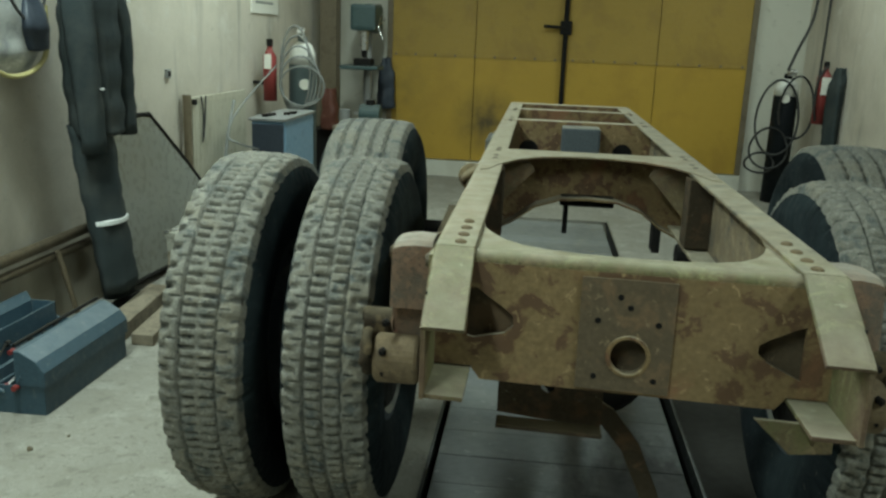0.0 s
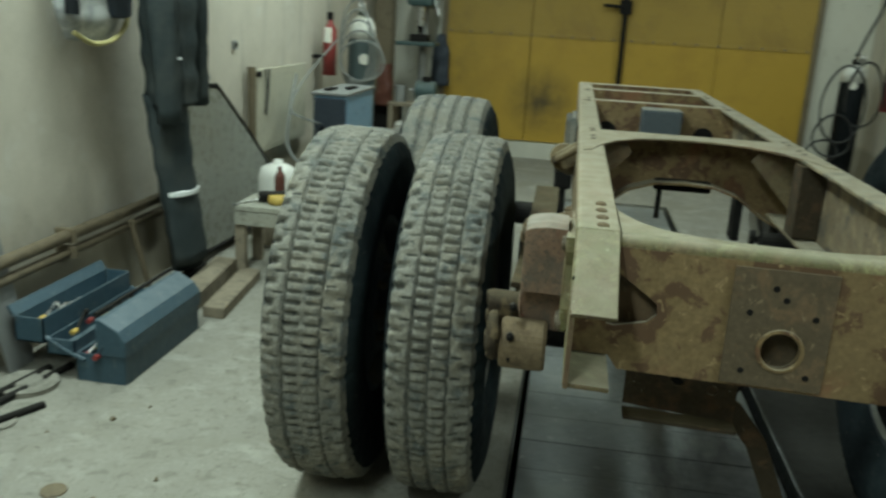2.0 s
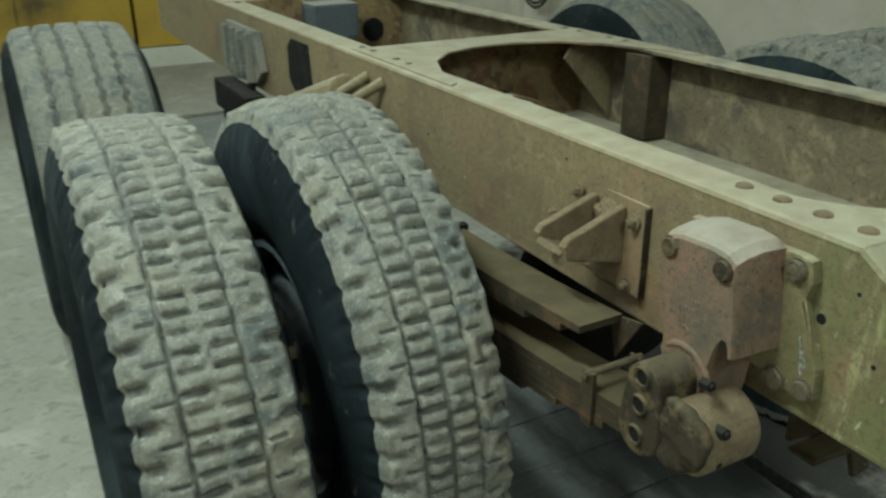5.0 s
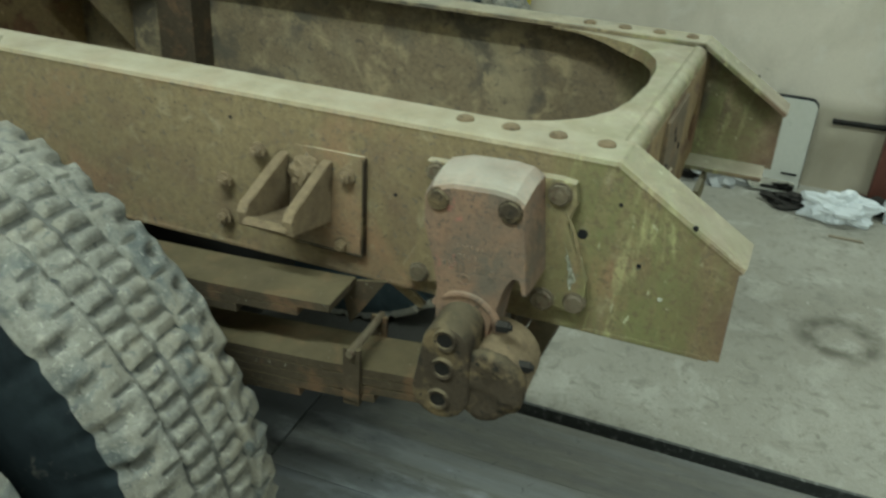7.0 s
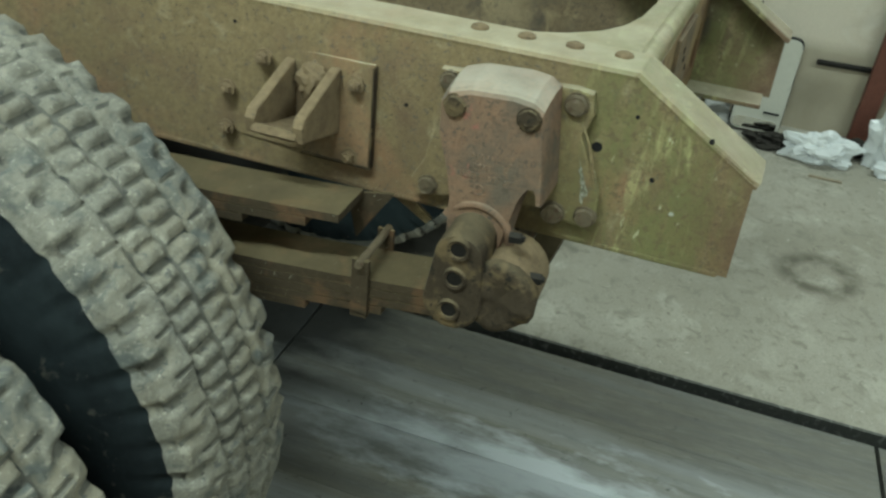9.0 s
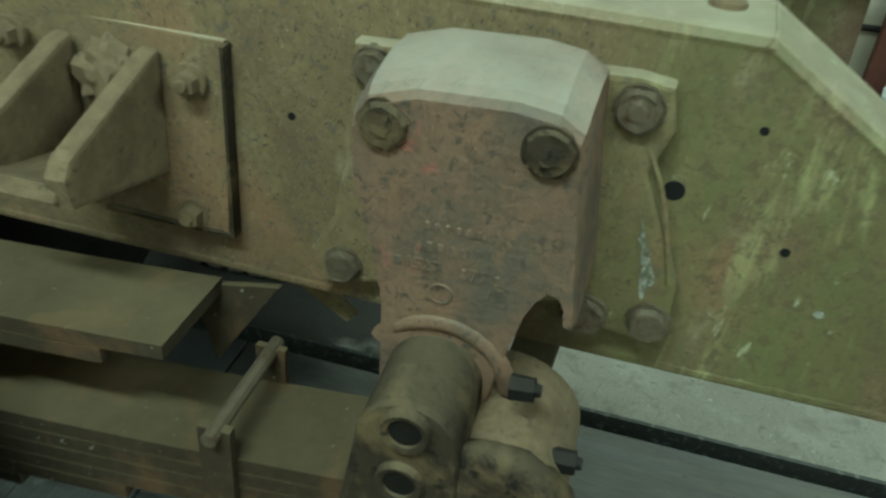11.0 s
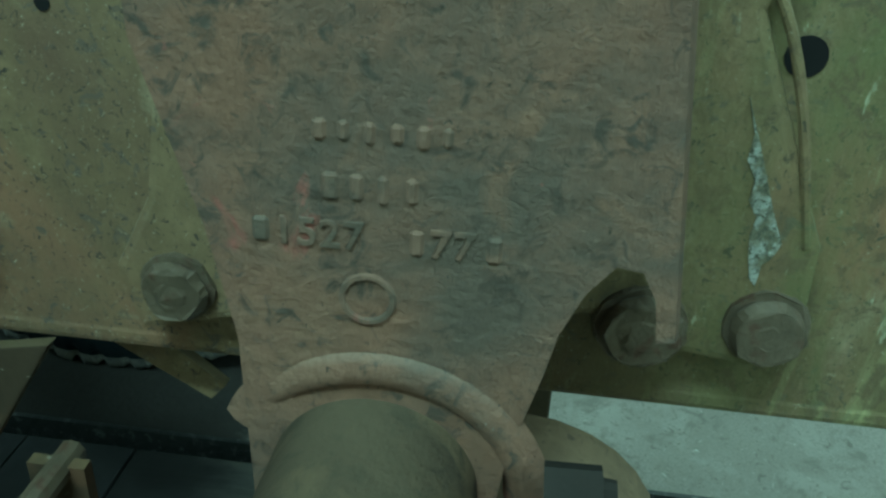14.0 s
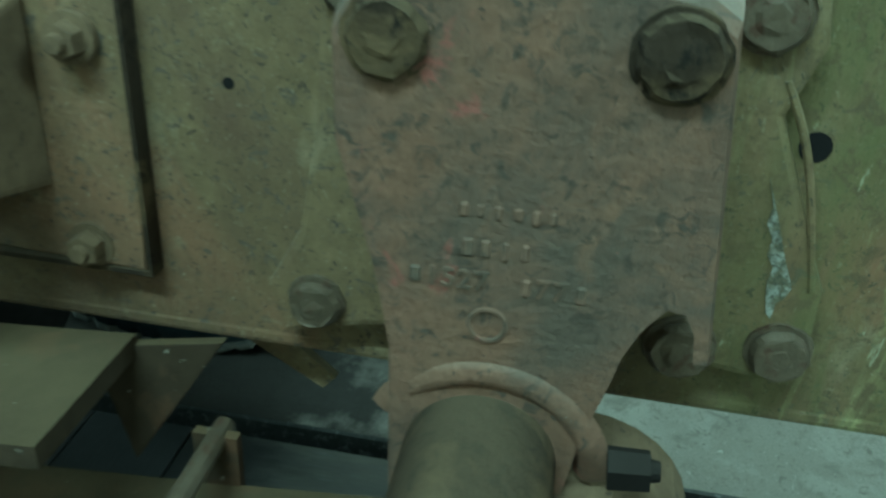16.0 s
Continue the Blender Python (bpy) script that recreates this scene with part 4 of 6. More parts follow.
axle = part("rear_axle", rod((-0.60, 2.63, 0.53), (0.60, 2.63, 0.53), 0.075, seg=20), M_DARK, chassis, "oily dark rear axle")
part("differential", lathe([(-0.20, 0.03), (-0.19, 0.10), (-0.12, 0.17), (0.0, 0.20), (0.12, 0.17), (0.2, 0.09), (0.24, 0.05)], (0.02, 2.62, 0.53), "y", 24), M_DARK, axle, smooth=True)
for xa, xb, yy in ((-0.88, -0.47, 4.12), (0.47, 1.06, 3.92)):
    part("axle_stub", rod((xa, yy, 0.54), (xb, yy, 0.54), 0.055, 0.055, seg=18, bevel=0.01), M_DARK, chassis, "oily dark stub of the front axle")

# under-frame braces behind the rear crossmember
part("cross_brace", prism([(-0.22, 0.80), (-0.17, 0.80), (-0.05, 0.685), (0.02, 0.645), (0.085, 0.565), (0.135, 0.45), (0.152, 0.40), (0.110, 0.39), (0.092, 0.44), (0.045, 0.545), (-0.015, 0.615), (-0.085, 0.655)], "y", 1.93, 1.942, 0.002), M_STEEL, chassis, "bent flat brace bar")
plate = part("brace_plate", holed_sheet([(-0.25, 0.665), (-0.02, 0.650), (-0.02, 0.812), (-0.25, 0.812)], (arc(-0.14, 0.735, 0.016, 0, 360, 12)[:-1], arc(-0.07, 0.72, 0.012, 0, 360, 12)[:-1]), 1.820, 0.008), M_STEEL, chassis, "drilled flat plate behind the crossmember")
part("folded_edge", box(-0.25, -0.02, 1.772, 1.820, 0.648, 0.657, 0.002), M_STEEL, plate)
part("gusset_plate", prism([(2.036, 0.838), (1.962, 0.853), (2.018, 0.766)], "x", -0.440, -0.434, 0.001), M_STEEL, chassis, "three-cornered gusset under the rail")
part("thin_strut", prism([(1.930, 0.780), (1.938, 0.771), (2.035, 0.83), (2.012, 0.85)], "x", -0.362, -0.356), M_RAIL, chassis)
part("tail_gusset", prism([(0.24, 0.80), (0.385, 0.80), (0.385, 0.745), (0.31, 0.735)], "y", 1.62, 1.63, 0.002), M_RAIL, chassis)
part("centre_bearing", box(-0.10, 0.10, 3.16, 3.26, 0.885, 0.925, 0.01), M_DARK, chassis)
part("hand_brake_rod", rod((-0.075, 3.2, 0.90), (-0.075, 3.2, 0.775), 0.010, seg=10), M_DARK, chassis)


# the frame is bent a little: the tail of its east rail stands further back
for ob in chassis.children_recursive:
    if ob.type == "MESH":
        for v in ob.data.vertices:
            back = min(1.0, max(0.0, (2.3 - (v.co.y + 2.6)) / 0.5))
            v.co.y -= 0.064 * max(0.0, v.co.x + 0.388) * back


# ---- wheels ----
def soft_grid(rg, rows, seg, across, along):
    """Smooth random heights from 0 to 1 over the tread, closed round the wheel."""
    g = rg.rand(across + 1, along)
    u, v = np.linspace(0, across - 1e-6, rows), np.arange(seg) * along / seg
    i, j = u.astype(int), v.astype(int)
    fu, fv = (u - i)[:, None], (v - j)[None, :]
    fu, fv = fu * fu * (3 - 2 * fu), fv * fv * (3 - 2 * fv)
    j2 = (j + 1) % along
    top = g[i][:, j] * (1 - fv) + g[i][:, j2] * fv
    low = g[i + 1][:, j] * (1 - fv) + g[i + 1][:, j2] * fv
    return top * (1 - fu) + low * fu


def bump_of(x, lo, hi, soft):
    """1 between lo and hi, falling to 0 over soft."""
    return np.clip((x - lo) / soft, 0, 1) * np.clip((hi - x) / soft, 0, 1)


def tyre_mesh(name, R, half, pitches, style, bars=False, seed=7):
    """A truck tyre about the x axis: sidewalls and a worn tread; lug: shoulder lugs, two grooves and rows of centre blocks."""
    per = 16 if style == "lug" else 10
    seg = pitches * per
    side = [(0.265, half * 0.82), (0.30, half * 1.08), (0.36, half * 1.24), (0.42, half * 1.29), (0.465, half * 1.25), (0.495, half * 1.17), (0.512, half * 1.10), (0.530, half * 1.03)]
    side = [(r * R / 0.551, x) for r, x in side]
    us = np.linspace(-1, 1, 65)
    n_s, n_u = len(side), len(us)
    rows = 2 * n_s + n_u
    rg = np.random.RandomState(seed)
    ang = 2 * np.pi * np.arange(seg) / seg
    ph = np.arange(seg) / per
    deep = 0.55 + 0.75 * rg.rand(pitches, 2)
    shut = (rg.rand(pitches, 2) < 0.14).astype(float)
    size = rg.rand(2 * pitches, 2)
    cut = np.zeros((n_u, seg))
    notch = np.zeros((2, seg))
    slit = np.zeros((n_u, seg), dtype=bool)
    for k, u in enumerate(us):
        au, e = abs(u), 0 if u < 0 else 1
        if style == "lug":
            wob = 0.012 * np.sin(2 * np.pi * ph + 2.0 * e)
            f = (ph + (0.5 if e else 0.0)) % 1.0
            cell = (ph + (0.5 if e else 0.0)).astype(int) % pitches
            gap = bump_of(f, 0.0, 0.50, 0.20)
            notch[e] = np.maximum(notch[e], gap * deep[cell, e] * (1 - 0.75 * shut[cell, e]))
            open_edge = np.clip((au - 0.64) / 0.22, 0, 1) * (1 - shut[cell, e] * np.clip((au - 0.88) / 0.06, 0, 1) * 0.85)
            c = 0.0140 * gap * deep[cell, e] * open_edge
            if 0.53 < au < 0.80:
                slit[k] = np.abs(f - 0.75) < 0.02
                c = np.maximum(c, 0.009 * slit[k])
            c = np.maximum(c, 0.011 * np.clip((0.052 - np.abs(au - 0.465 - wob)) / 0.025, 0, 1))
            if au < 0.44:
                f2 = (2 * ph + (0.0 if bars else 0.4 * e)) % 1.0
                c2 = (2 * ph + (0.0 if bars else 0.4 * e)).astype(int) % (2 * pitches)
                gap2 = bump_of(f2, 0.0, 0.50 + 0.10 * size[c2, e], 0.19)
                c = np.maximum(c, (0.0065 + 0.007 * size[c2, e]) * gap2 * (np.clip((au - 0.03) / 0.05, 0.35, 1) if bars else 1.0))
                c = np.maximum(c, (0.0025 if bars else 0.0095) * np.clip((0.095 - au) / 0.06, 0, 1))
                c = c + 0.0022 * np.abs((f2 - 0.72) / 0.28) ** 3 * (f2 > 0.44)
            cut[k] = c
        else:
            zig = 0.03 * np.sin(2 * np.pi * ph)
            for g in (-0.62, -0.22, 0.22, 0.62):
                cut[k] = np.where(np.abs(u - g - zig) < 0.062, 0.018, cut[k])
    lump = 1.0 if style == "lug" else 0.25
    wear = lump * (0.0085 * (soft_grid(rg, n_u, seg, 14, pitches * 3) - 0.5) + 0.0040 * (soft_grid(rg, n_u, seg, 5, pitches // 2) - 0.5))
    rad = R - 0.012 * np.abs(us)[:, None] ** 3.5 - cut + wear
    verts = np.zeros((rows, seg, 3))
    for i, (r, x) in enumerate(side):
        edge = max(0.0, (i - n_s + 4) / 3.0) if style == "lug" else 0.0
        for row, sx, e in ((i, -1, 0), (rows - 1 - i, 1, 1)):
            verts[row, :, 0] = sx * (x - 0.009 * edge * notch[e])
            rr = r - 0.004 * edge * notch[e] * (i == n_s - 1)
            verts[row, :, 1], verts[row, :, 2] = rr * np.cos(ang), rr * np.sin(ang)
    verts[n_s:n_s + n_u, :, 0] = (us * half)[:, None]
    verts[n_s:n_s + n_u, :, 1], verts[n_s:n_s + n_u, :, 2] = rad * np.cos(ang), rad * np.sin(ang)
    idx = np.arange(rows * seg).reshape(rows, seg)
    nxt = np.roll(idx, -1, axis=1)
    faces = np.stack([idx[:-1], nxt[:-1], nxt[1:], idx[1:]], axis=-1).reshape(-1, 4)
    full = np.zeros((rows, seg))
    full[n_s:n_s + n_u] = cut
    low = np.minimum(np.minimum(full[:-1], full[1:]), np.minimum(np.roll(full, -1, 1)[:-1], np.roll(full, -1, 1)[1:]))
    # Recessed faces and slits take the groove rubber with its painted shade.
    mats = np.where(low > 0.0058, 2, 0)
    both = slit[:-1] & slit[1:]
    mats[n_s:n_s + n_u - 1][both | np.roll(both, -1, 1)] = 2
    mats[:n_s - 2] = 1
    mats[-(n_s - 2):] = 1
    me = bpy.data.meshes.new(name)
    me.from_pydata(verts.reshape(-1, 3).tolist(), [], faces.tolist())
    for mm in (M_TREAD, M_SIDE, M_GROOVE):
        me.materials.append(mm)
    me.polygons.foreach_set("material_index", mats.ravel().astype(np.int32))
    me.polygons.foreach_set("use_smooth", np.ones(mats.size, dtype=bool))
    me.update()
    return me


LUG = tyre_mesh("tyre", 0.554, 0.107, 62, "lug", False, 7)
LUG_BARS = tyre_mesh("tyre", 0.554, 0.107, 62, "lug", True, 9)
RIB = tyre_mesh("tyre", 0.54, 0.165, 60, "rib")


def wheel(x, y, r, mesh, dish, flip=False, turn=0.0, label=""):
    """A disc wheel with its tyre; dish: towards which side the disc is pressed."""
    bm = lathe([(-0.10, 0.285), (-0.105, 0.262), (-0.07, 0.245), (0.07, 0.245), (0.105, 0.262), (0.10, 0.285)], (x, y, r), "x", 40, caps=False)
    lathe([(dish * 0.06, 0.245), (dish * 0.075, 0.19), (dish * 0.10, 0.15), (dish * 0.10, 0.09), (dish * 0.06, 0.088), (dish * 0.06, 0.002)], (x, y, r), "x", 32, bm=bm, caps=False)
    drum = lathe([(-dish * 0.10, 0.002), (-dish * 0.10, 0.215), (-dish * 0.02, 0.225), (dish * 0.05, 0.20)], (x, y, r), 'x', 28, caps=False)
    rim = part("wheel", bm, M_RIM, chassis, label or "dusty disc wheel with its tyre")
    part("brake_drum", drum, M_DARK, rim, "oily black brake drum")
    ob = new("tyre", mesh)
    ob.parent = rim
    m = Matrix.Translation(Vector((x, y, r)) - Vector((0, 2.6, 0))) @ pose(0, 0, 0, turn, 0, 180 if flip else 0)
    ob.matrix_basis = m
    tagged(ob, "dusty worn truck tyre")
    if abs(dish) == 1.0:
        part("backing_plate", lathe([(-dish * 0.104, 0.06), (-dish * 0.108, 0.10), (-dish * 0.100, 0.235), (-dish * 0.085, 0.250)], (x, y, r), "x", 32, caps=False), M_DARK, rim, "oily black backing plate")
    for k in range(8):
        a = 2 * math.pi * k / 8
        if dish:
            part("wheel_nut", hexbolt((x + dish * 0.10, y + 0.12 * math.cos(a), r + 0.12 * math.sin(a)), (1 if dish > 0 else -1, 0, 0), 0.014, 0.022), M_BOLT, rim)
    return rim


for s in (-1, 1):
    wheel(s * 1.055, 2.592, 0.551, LUG_BARS, -s * 1.0, s > 0, 11, "outer dual rear wheel with chunky dusty tyre")
    wheel(s * 0.716, 2.592, 0.551, LUG, s * 1.0, s > 0, 3, "inner dual rear wheel with chunky dusty tyre")
    wheel(s * (0.985 if s < 0 else 1.18), 4.12 if s < 0 else 3.92, 0.54, RIB, s * 0.6, False, 0, "front wheel with ribbed dusty tyre")


# ---- along the west wall ----
def wall_pipes():
    for zz, rr in ((0.445, 0.026), (0.372, 0.020)):
        ob = thing("heating_pipe", WL + 0.06, 3.0, zz, "brown painted heating pipe along the cream wall", "pipe", "heating pipes")
        part("pipe", rod((WL + 0.055, YB + 0.1, zz), (WL + 0.055, 5.45, zz), rr, seg=14), M_PIPE, ob, smooth=True)
        for yy in (2.2, 3.3, 4.4, 5.4):
            part("clamp", box(WL, WL + 0.09, yy - 0.012, yy + 0.012, zz - rr - 0.006, zz + rr + 0.006, 0.004), M_PIPE, ob)
    ob = thing("drain_pipe", WL + 0.09, 3.78, 0, "thin dark pipe leaning down from the heating pipes", "pipe")
    part("pipe", rod((WL + 0.10, 3.74, 0.41), (WL + 0.14, 3.84, 0.0), 0.013, seg=10), M_PIPE, ob)


wall_pipes()


def cloth_tube(rows, sides=28, folds=5, depth=0.012, seed=1):
    """A hanging sleeve, leg or trunk of cloth: rows of (x, y, z, half thickness, half width)."""
    bm = bmesh.new()
    rg = random.Random(seed)
    phase = [rg.random() * 6.28 for _ in range(4)]
    fine = []
    for a, b in zip(rows, rows[1:]):
        for k in range(8):
            t = k / 8
            fine.append([p + (q - p) * t for p, q in zip(a, b)])
    fine.append(list(rows[-1]))
    rings = []
    for i, (cx, cy, cz, hx, hy) in enumerate(fine):
        ring = []
        for k in range(sides):
            a = 2 * math.pi * k / sides
            w = depth * (math.sin(folds * a + phase[0] + cz * 3.1) + 0.6 * math.sin((folds + 3) * a + phase[1] - cz * 5.3)) + 0.5 * depth * math.sin(cz * 38 + 2 * math.sin(a + phase[2]))
            ring.append(bm.verts.new((cx + (hx + w * 0.7) * math.cos(a), cy + (hy + w) * math.sin(a), cz + 0.3 * w)))
        rings.append(ring)
    for p, q in zip(rings, rings[1:]):
        for k in range(sides):
            bm.faces.new((p[k], p[(k + 1) % sides], q[(k + 1) % sides], q[k]))
    bm.faces.new(rings[0][::-1])
    bm.faces.new(rings[-1])
    bmesh.ops.recalc_face_normals(bm, faces=bm.faces)
    return bm


cover = thing("coverall", WL + 0.15, 4.0, 1.95, "dark blue-grey work coverall hanging on the cream wall", "coverall")
part("trunk", cloth_tube([(-2.39, 3.97, 1.98, 0.05, 0.07), (-2.37, 3.97, 1.80, 0.09, 0.17), (-2.36, 3.98, 1.5, 0.10, 0.19), (-2.36, 3.99, 1.15, 0.10, 0.18), (-2.36, 4.0, 0.95, 0.10, 0.165)], depth=0.016), M_CLOTH, cover, smooth=True)
part("sleeve", cloth_tube([(-2.35, 4.12, 1.80, 0.07, 0.07), (-2.33, 4.19, 1.45, 0.065, 0.06), (-2.33, 4.24, 0.93, 0.05, 0.055)], 18, 3, 0.010, 4), M_CLOTH, cover, smooth=True)
part("sleeve", cloth_tube([(-2.34, 3.84, 1.80, 0.07, 0.07), (-2.30, 3.80, 1.45, 0.065, 0.065), (-2.30, 3.84, 0.88, 0.05, 0.06)], 18, 3, 0.010, 5), M_CLOTH, cover, smooth=True)
part("trouser_leg", cloth_tube([(-2.38, 3.97, 1.0, 0.085, 0.135), (-2.345, 3.99, 0.6, 0.075, 0.13), (-2.30, 4.01, 0.16, 0.07, 0.13)], 22, 3, 0.012, 6), M_CLOTH, cover, smooth=True)
part("trouser_leg", cloth_tube([(-2.41, 4.06, 1.0, 0.06, 0.12), (-2.40, 4.12, 0.6, 0.06, 0.12), (-2.37, 4.15, 0.08, 0.06, 0.12)], 22, 3, 0.012, 8), M_CLOTH, cover, smooth=True)
part("reflective_stripe", cloth_tube([(-2.33, 3.995, 0.535, 0.082, 0.136), (-2.33, 3.995, 0.513, 0.082, 0.136)], 22, 3, 0.003, 6), M_STRIPE, cover, "silver reflective stripe round the leg", smooth=True)
part("badge", box(-2.238, -2.228, 3.825, 3.85, 1.18, 1.19), M_STRIPE, cover)
part("hook", rod((WL, 3.97, 2.0), (WL + 0.12, 3.97, 2.02), 0.008, seg=8), M_DARK, cover)

bag = thing("hanging_bag", WL + 0.08, 3.4, 1.26, "clear bag of rags with a yellow edge on the wall", "bag")
part("film", cloth_tube([(-2.43, 3.38, 1.95, 0.04, 0.20), (-2.42, 3.40, 1.6, 0.06, 0.23), (-2.42, 3.42, 1.35, 0.055, 0.22), (-2.43, 3.42, 1.27, 0.03, 0.16)], 24, 4, 0.014, 9), M_FILM, bag, smooth=True)
part("yellow_edge", tube([(-2.37, 3.22, 1.30), (-2.36, 3.35, 1.255), (-2.36, 3.52, 1.28), (-2.37, 3.63, 1.36), (-2.38, 3.66, 1.55)], 0.011, 8), M_EDGING, bag, "yellow edge", smooth=True)
part("dark_rag", cloth_tube([(-2.35, 3.49, 1.60, 0.03, 0.04), (-2.34, 3.50, 1.45, 0.05, 0.08), (-2.35, 3.52, 1.36, 0.03, 0.05)], 16, 4, 0.012, 3), M_NAVY, bag, smooth=True)
part("lamp_tube", rod((-2.36, 3.20, 1.45), (-2.36, 3.20, 1.66), 0.022, seg=14), M_STRIPE, bag)
part("lamp_socket", rod((-2.36, 3.20, 1.37), (-2.36, 3.20, 1.45), 0.028, seg=14), M_BLACK, bag)
part("cable", tube([(-2.35, 3.24, 1.75), (-2.33, 3.38, 1.52), (-2.33, 3.52, 1.48), (-2.34, 3.60, 1.62), (-2.36, 3.60, 1.9)], 0.007, 6), M_RUBBER, bag)

part("hook", rod((WL - 0.01, 3.40, 1.93), (-2.42, 3.40, 1.93), 0.01, seg=8), M_DARK, bag)
shelf = thing("wall_socket", WL, 5.25, 1.19, "small dark wall socket on the pale wall", "socket")
part("plate", box(WL, WL + 0.018, 5.22, 5.275, 1.165, 1.22, 0.004), M_GREYPLATE, shelf)
part("insert", box(WL + 0.018, WL + 0.024, 5.232, 5.263, 1.178, 1.208, 0.003), M_DARK, shelf)
note = thing("wall_notice", WL, 7.2, 1.62, "white notice sheet fixed on the wall", "notice")
part("sheet", box(WL, WL + 0.012, 6.85, 7.55, 1.62, 2.05, 0.002), M_PAPER, note)
for k in range(4):
    part("text_bar", box(WL + 0.0125, WL + 0.014, 6.95, 7.40 - 0.08 * (k % 2), 1.70 + 0.08 * k, 1.72 + 0.08 * k), M_GREYPLATE, note)
tray = thing("wall_shelf", WL, 4.45, 1.60, "small white shelf on the wall", "shelf")
part("board", box(WL, WL + 0.10, 4.33, 4.62, 1.60, 1.625, 0.004), M_WHITE, tray)
part("back", box(WL, WL + 0.012, 4.33, 4.62, 1.625, 1.9, 0.003), M_WHITE, tray)

# leaning side window and panel radiator
pane = thing("side_window", WL + 0.07, 5.0, 0.0, "dark-framed cab side window leaning on the wall", "vehicle window")
shape = [(4.40, 0.06), (5.62, 0.06), (5.60, 0.32), (5.46, 0.50), (4.93, 0.93), (4.86, 0.965), (4.72, 0.975), (4.40, 0.93)]
lean = lambda zz: WL + 0.15 - 0.11 * zz
gl = bmesh.new()
gl.faces.new([gl.verts.new((lean(b), a, b)) for a, b in shape])
ext = bmesh.ops.extrude_face_region(gl, geom=gl.faces[:])
bmesh.ops.translate(gl, verts=[g for g in ext["geom"] if isinstance(g, bmesh.types.BMVert)], vec=(0.006, 0, 0))
bmesh.ops.recalc_face_normals(gl, faces=gl.faces)
part("glass", gl, M_SCREEN, pane, "dusty grey glass")
part("frame", tube([(lean(b) + 0.003, a, b) for a, b in shape + shape[:1]], 0.013, 8), M_DARK, pane, "black rubber frame")

heater = thing("radiator", WL + 0.06, 6.0, 0.45, "cream panel radiator on the wall with hanging wires", "radiator")
part("panel", box(WL + 0.03, WL + 0.055, 5.50, 6.55, 0.46, 1.03, 0.008), M_CREAM, heater)
for k in range(14):
    part("rib", box(WL + 0.0545, WL + 0.0575, 5.54 + 0.072 * k, 5.58 + 0.072 * k, 0.50, 0.99, 0.003), M_CREAM, heater)
part("end_pipe", rod((WL + 0.045, 5.44, 0.30), (WL + 0.045, 5.44, 1.05), 0.028, seg=12), M_PIPE, heater)
part("wire", tube([(WL + 0.07, 5.62, 1.03), (WL + 0.075, 5.64, 0.9), (WL + 0.075, 5.62, 0.72), (WL + 0.075, 5.66, 0.85), (WL + 0.07, 5.70, 1.03)], 0.006, 6), M_RUBBER, heater)
part("end_cap", rod((WL + 0.06, 5.50, 1.0), (WL + 0.085, 5.50, 1.0), 0.02, seg=10), M_DARK, heater)

# leaning sheet, rods, discs
sheet = thing("leaning_sheet", WL + 0.12, 2.83, 0.0, "tall narrow grey metal sheet leaning against the wall", "metal sheet")
sb = prism([(2.83, 0.0), (2.985, 0.0), (2.81, 0.925), (2.65, 0.94)], "x", -0.004, 0.004, 0.001)
for v in sb.verts:
    v.co.x += WL + 0.075 - 0.065 * v.co.z / 0.95
part("sheet", sb, M_GREYPLATE, sheet)
for k, (a, b) in enumerate((((-2.40, 2.30, 0.015), (-2.30, 2.95, 0.015)), ((-2.46, 2.2, 0.015), (-2.36, 2.9, 0.02)), ((-2.33, 2.35, 0.012), (-2.20, 2.62, 0.012)))):
    ob = thing("steel_rod", *a, "rusty dark steel rod lying on the floor by the wall", "rod", "rods on the floor")
    part("rod", rod(a, b, 0.014, seg=10), M_DARK, ob)
disc = thing("brake_disc", -2.36, 2.76, 0.0, "grey worn disc lying on the concrete floor", "disc")
part("rim", lathe([(0, 0.02), (0.0, 0.11), (0.02, 0.112), (0.024, 0.10), (0.018, 0.06), (0.03, 0.05), (0.03, 0.02)], (-2.36, 2.76, 0.0), "z", 32), M_FLOOR, disc)
lid = thing("tin_lid", -2.27, 2.47, 0.0, "small flat grey lid on the floor", "lid")
part("lid", lathe([(0, 0.005), (0, 0.055), (0.008, 0.056), (0.008, 0.048), (0.005, 0.04), (0.005, 0.005)], (-2.27, 2.47, 0), "z", 24), M_FLOOR, lid)
lid2 = thing("floor_plug", -1.85, 2.14, 0.0, "small dark round plug on the concrete floor", "plug")
part("plug", lathe([(0, 0.005), (0, 0.040), (0.006, 0.038), (0.007, 0.005)], (-1.85, 2.14, 0), "z", 24), M_PIPE, lid2)
rnd = random.Random(21)
for k in range(9):
    gx, gy = -2.1 + 1.1 * rnd.random(), 1.7 + 1.3 * rnd.random()
    if gx > -1.25 and gy > 2.1:
        continue
    r = 0.005 + 0.007 * rnd.random()
    ob = thing("dirt_clod", gx, gy, 0.0, "small dark clod of dirt on the concrete floor", "dirt", "dirt on the floor")
    cl = bmesh.new()
    bmesh.ops.create_icosphere(cl, subdivisions=1, radius=r, matrix=Matrix.Translation((gx, gy, r * 0.5)))
    for v in cl.verts:
        v.co += Vector((rnd.random() - 0.5, rnd.random() - 0.5, rnd.random() - 0.5)) * r * 0.7
        v.co.z = max(v.co.z, 0.0)
    part("clod", cl, M_PIPE, ob)

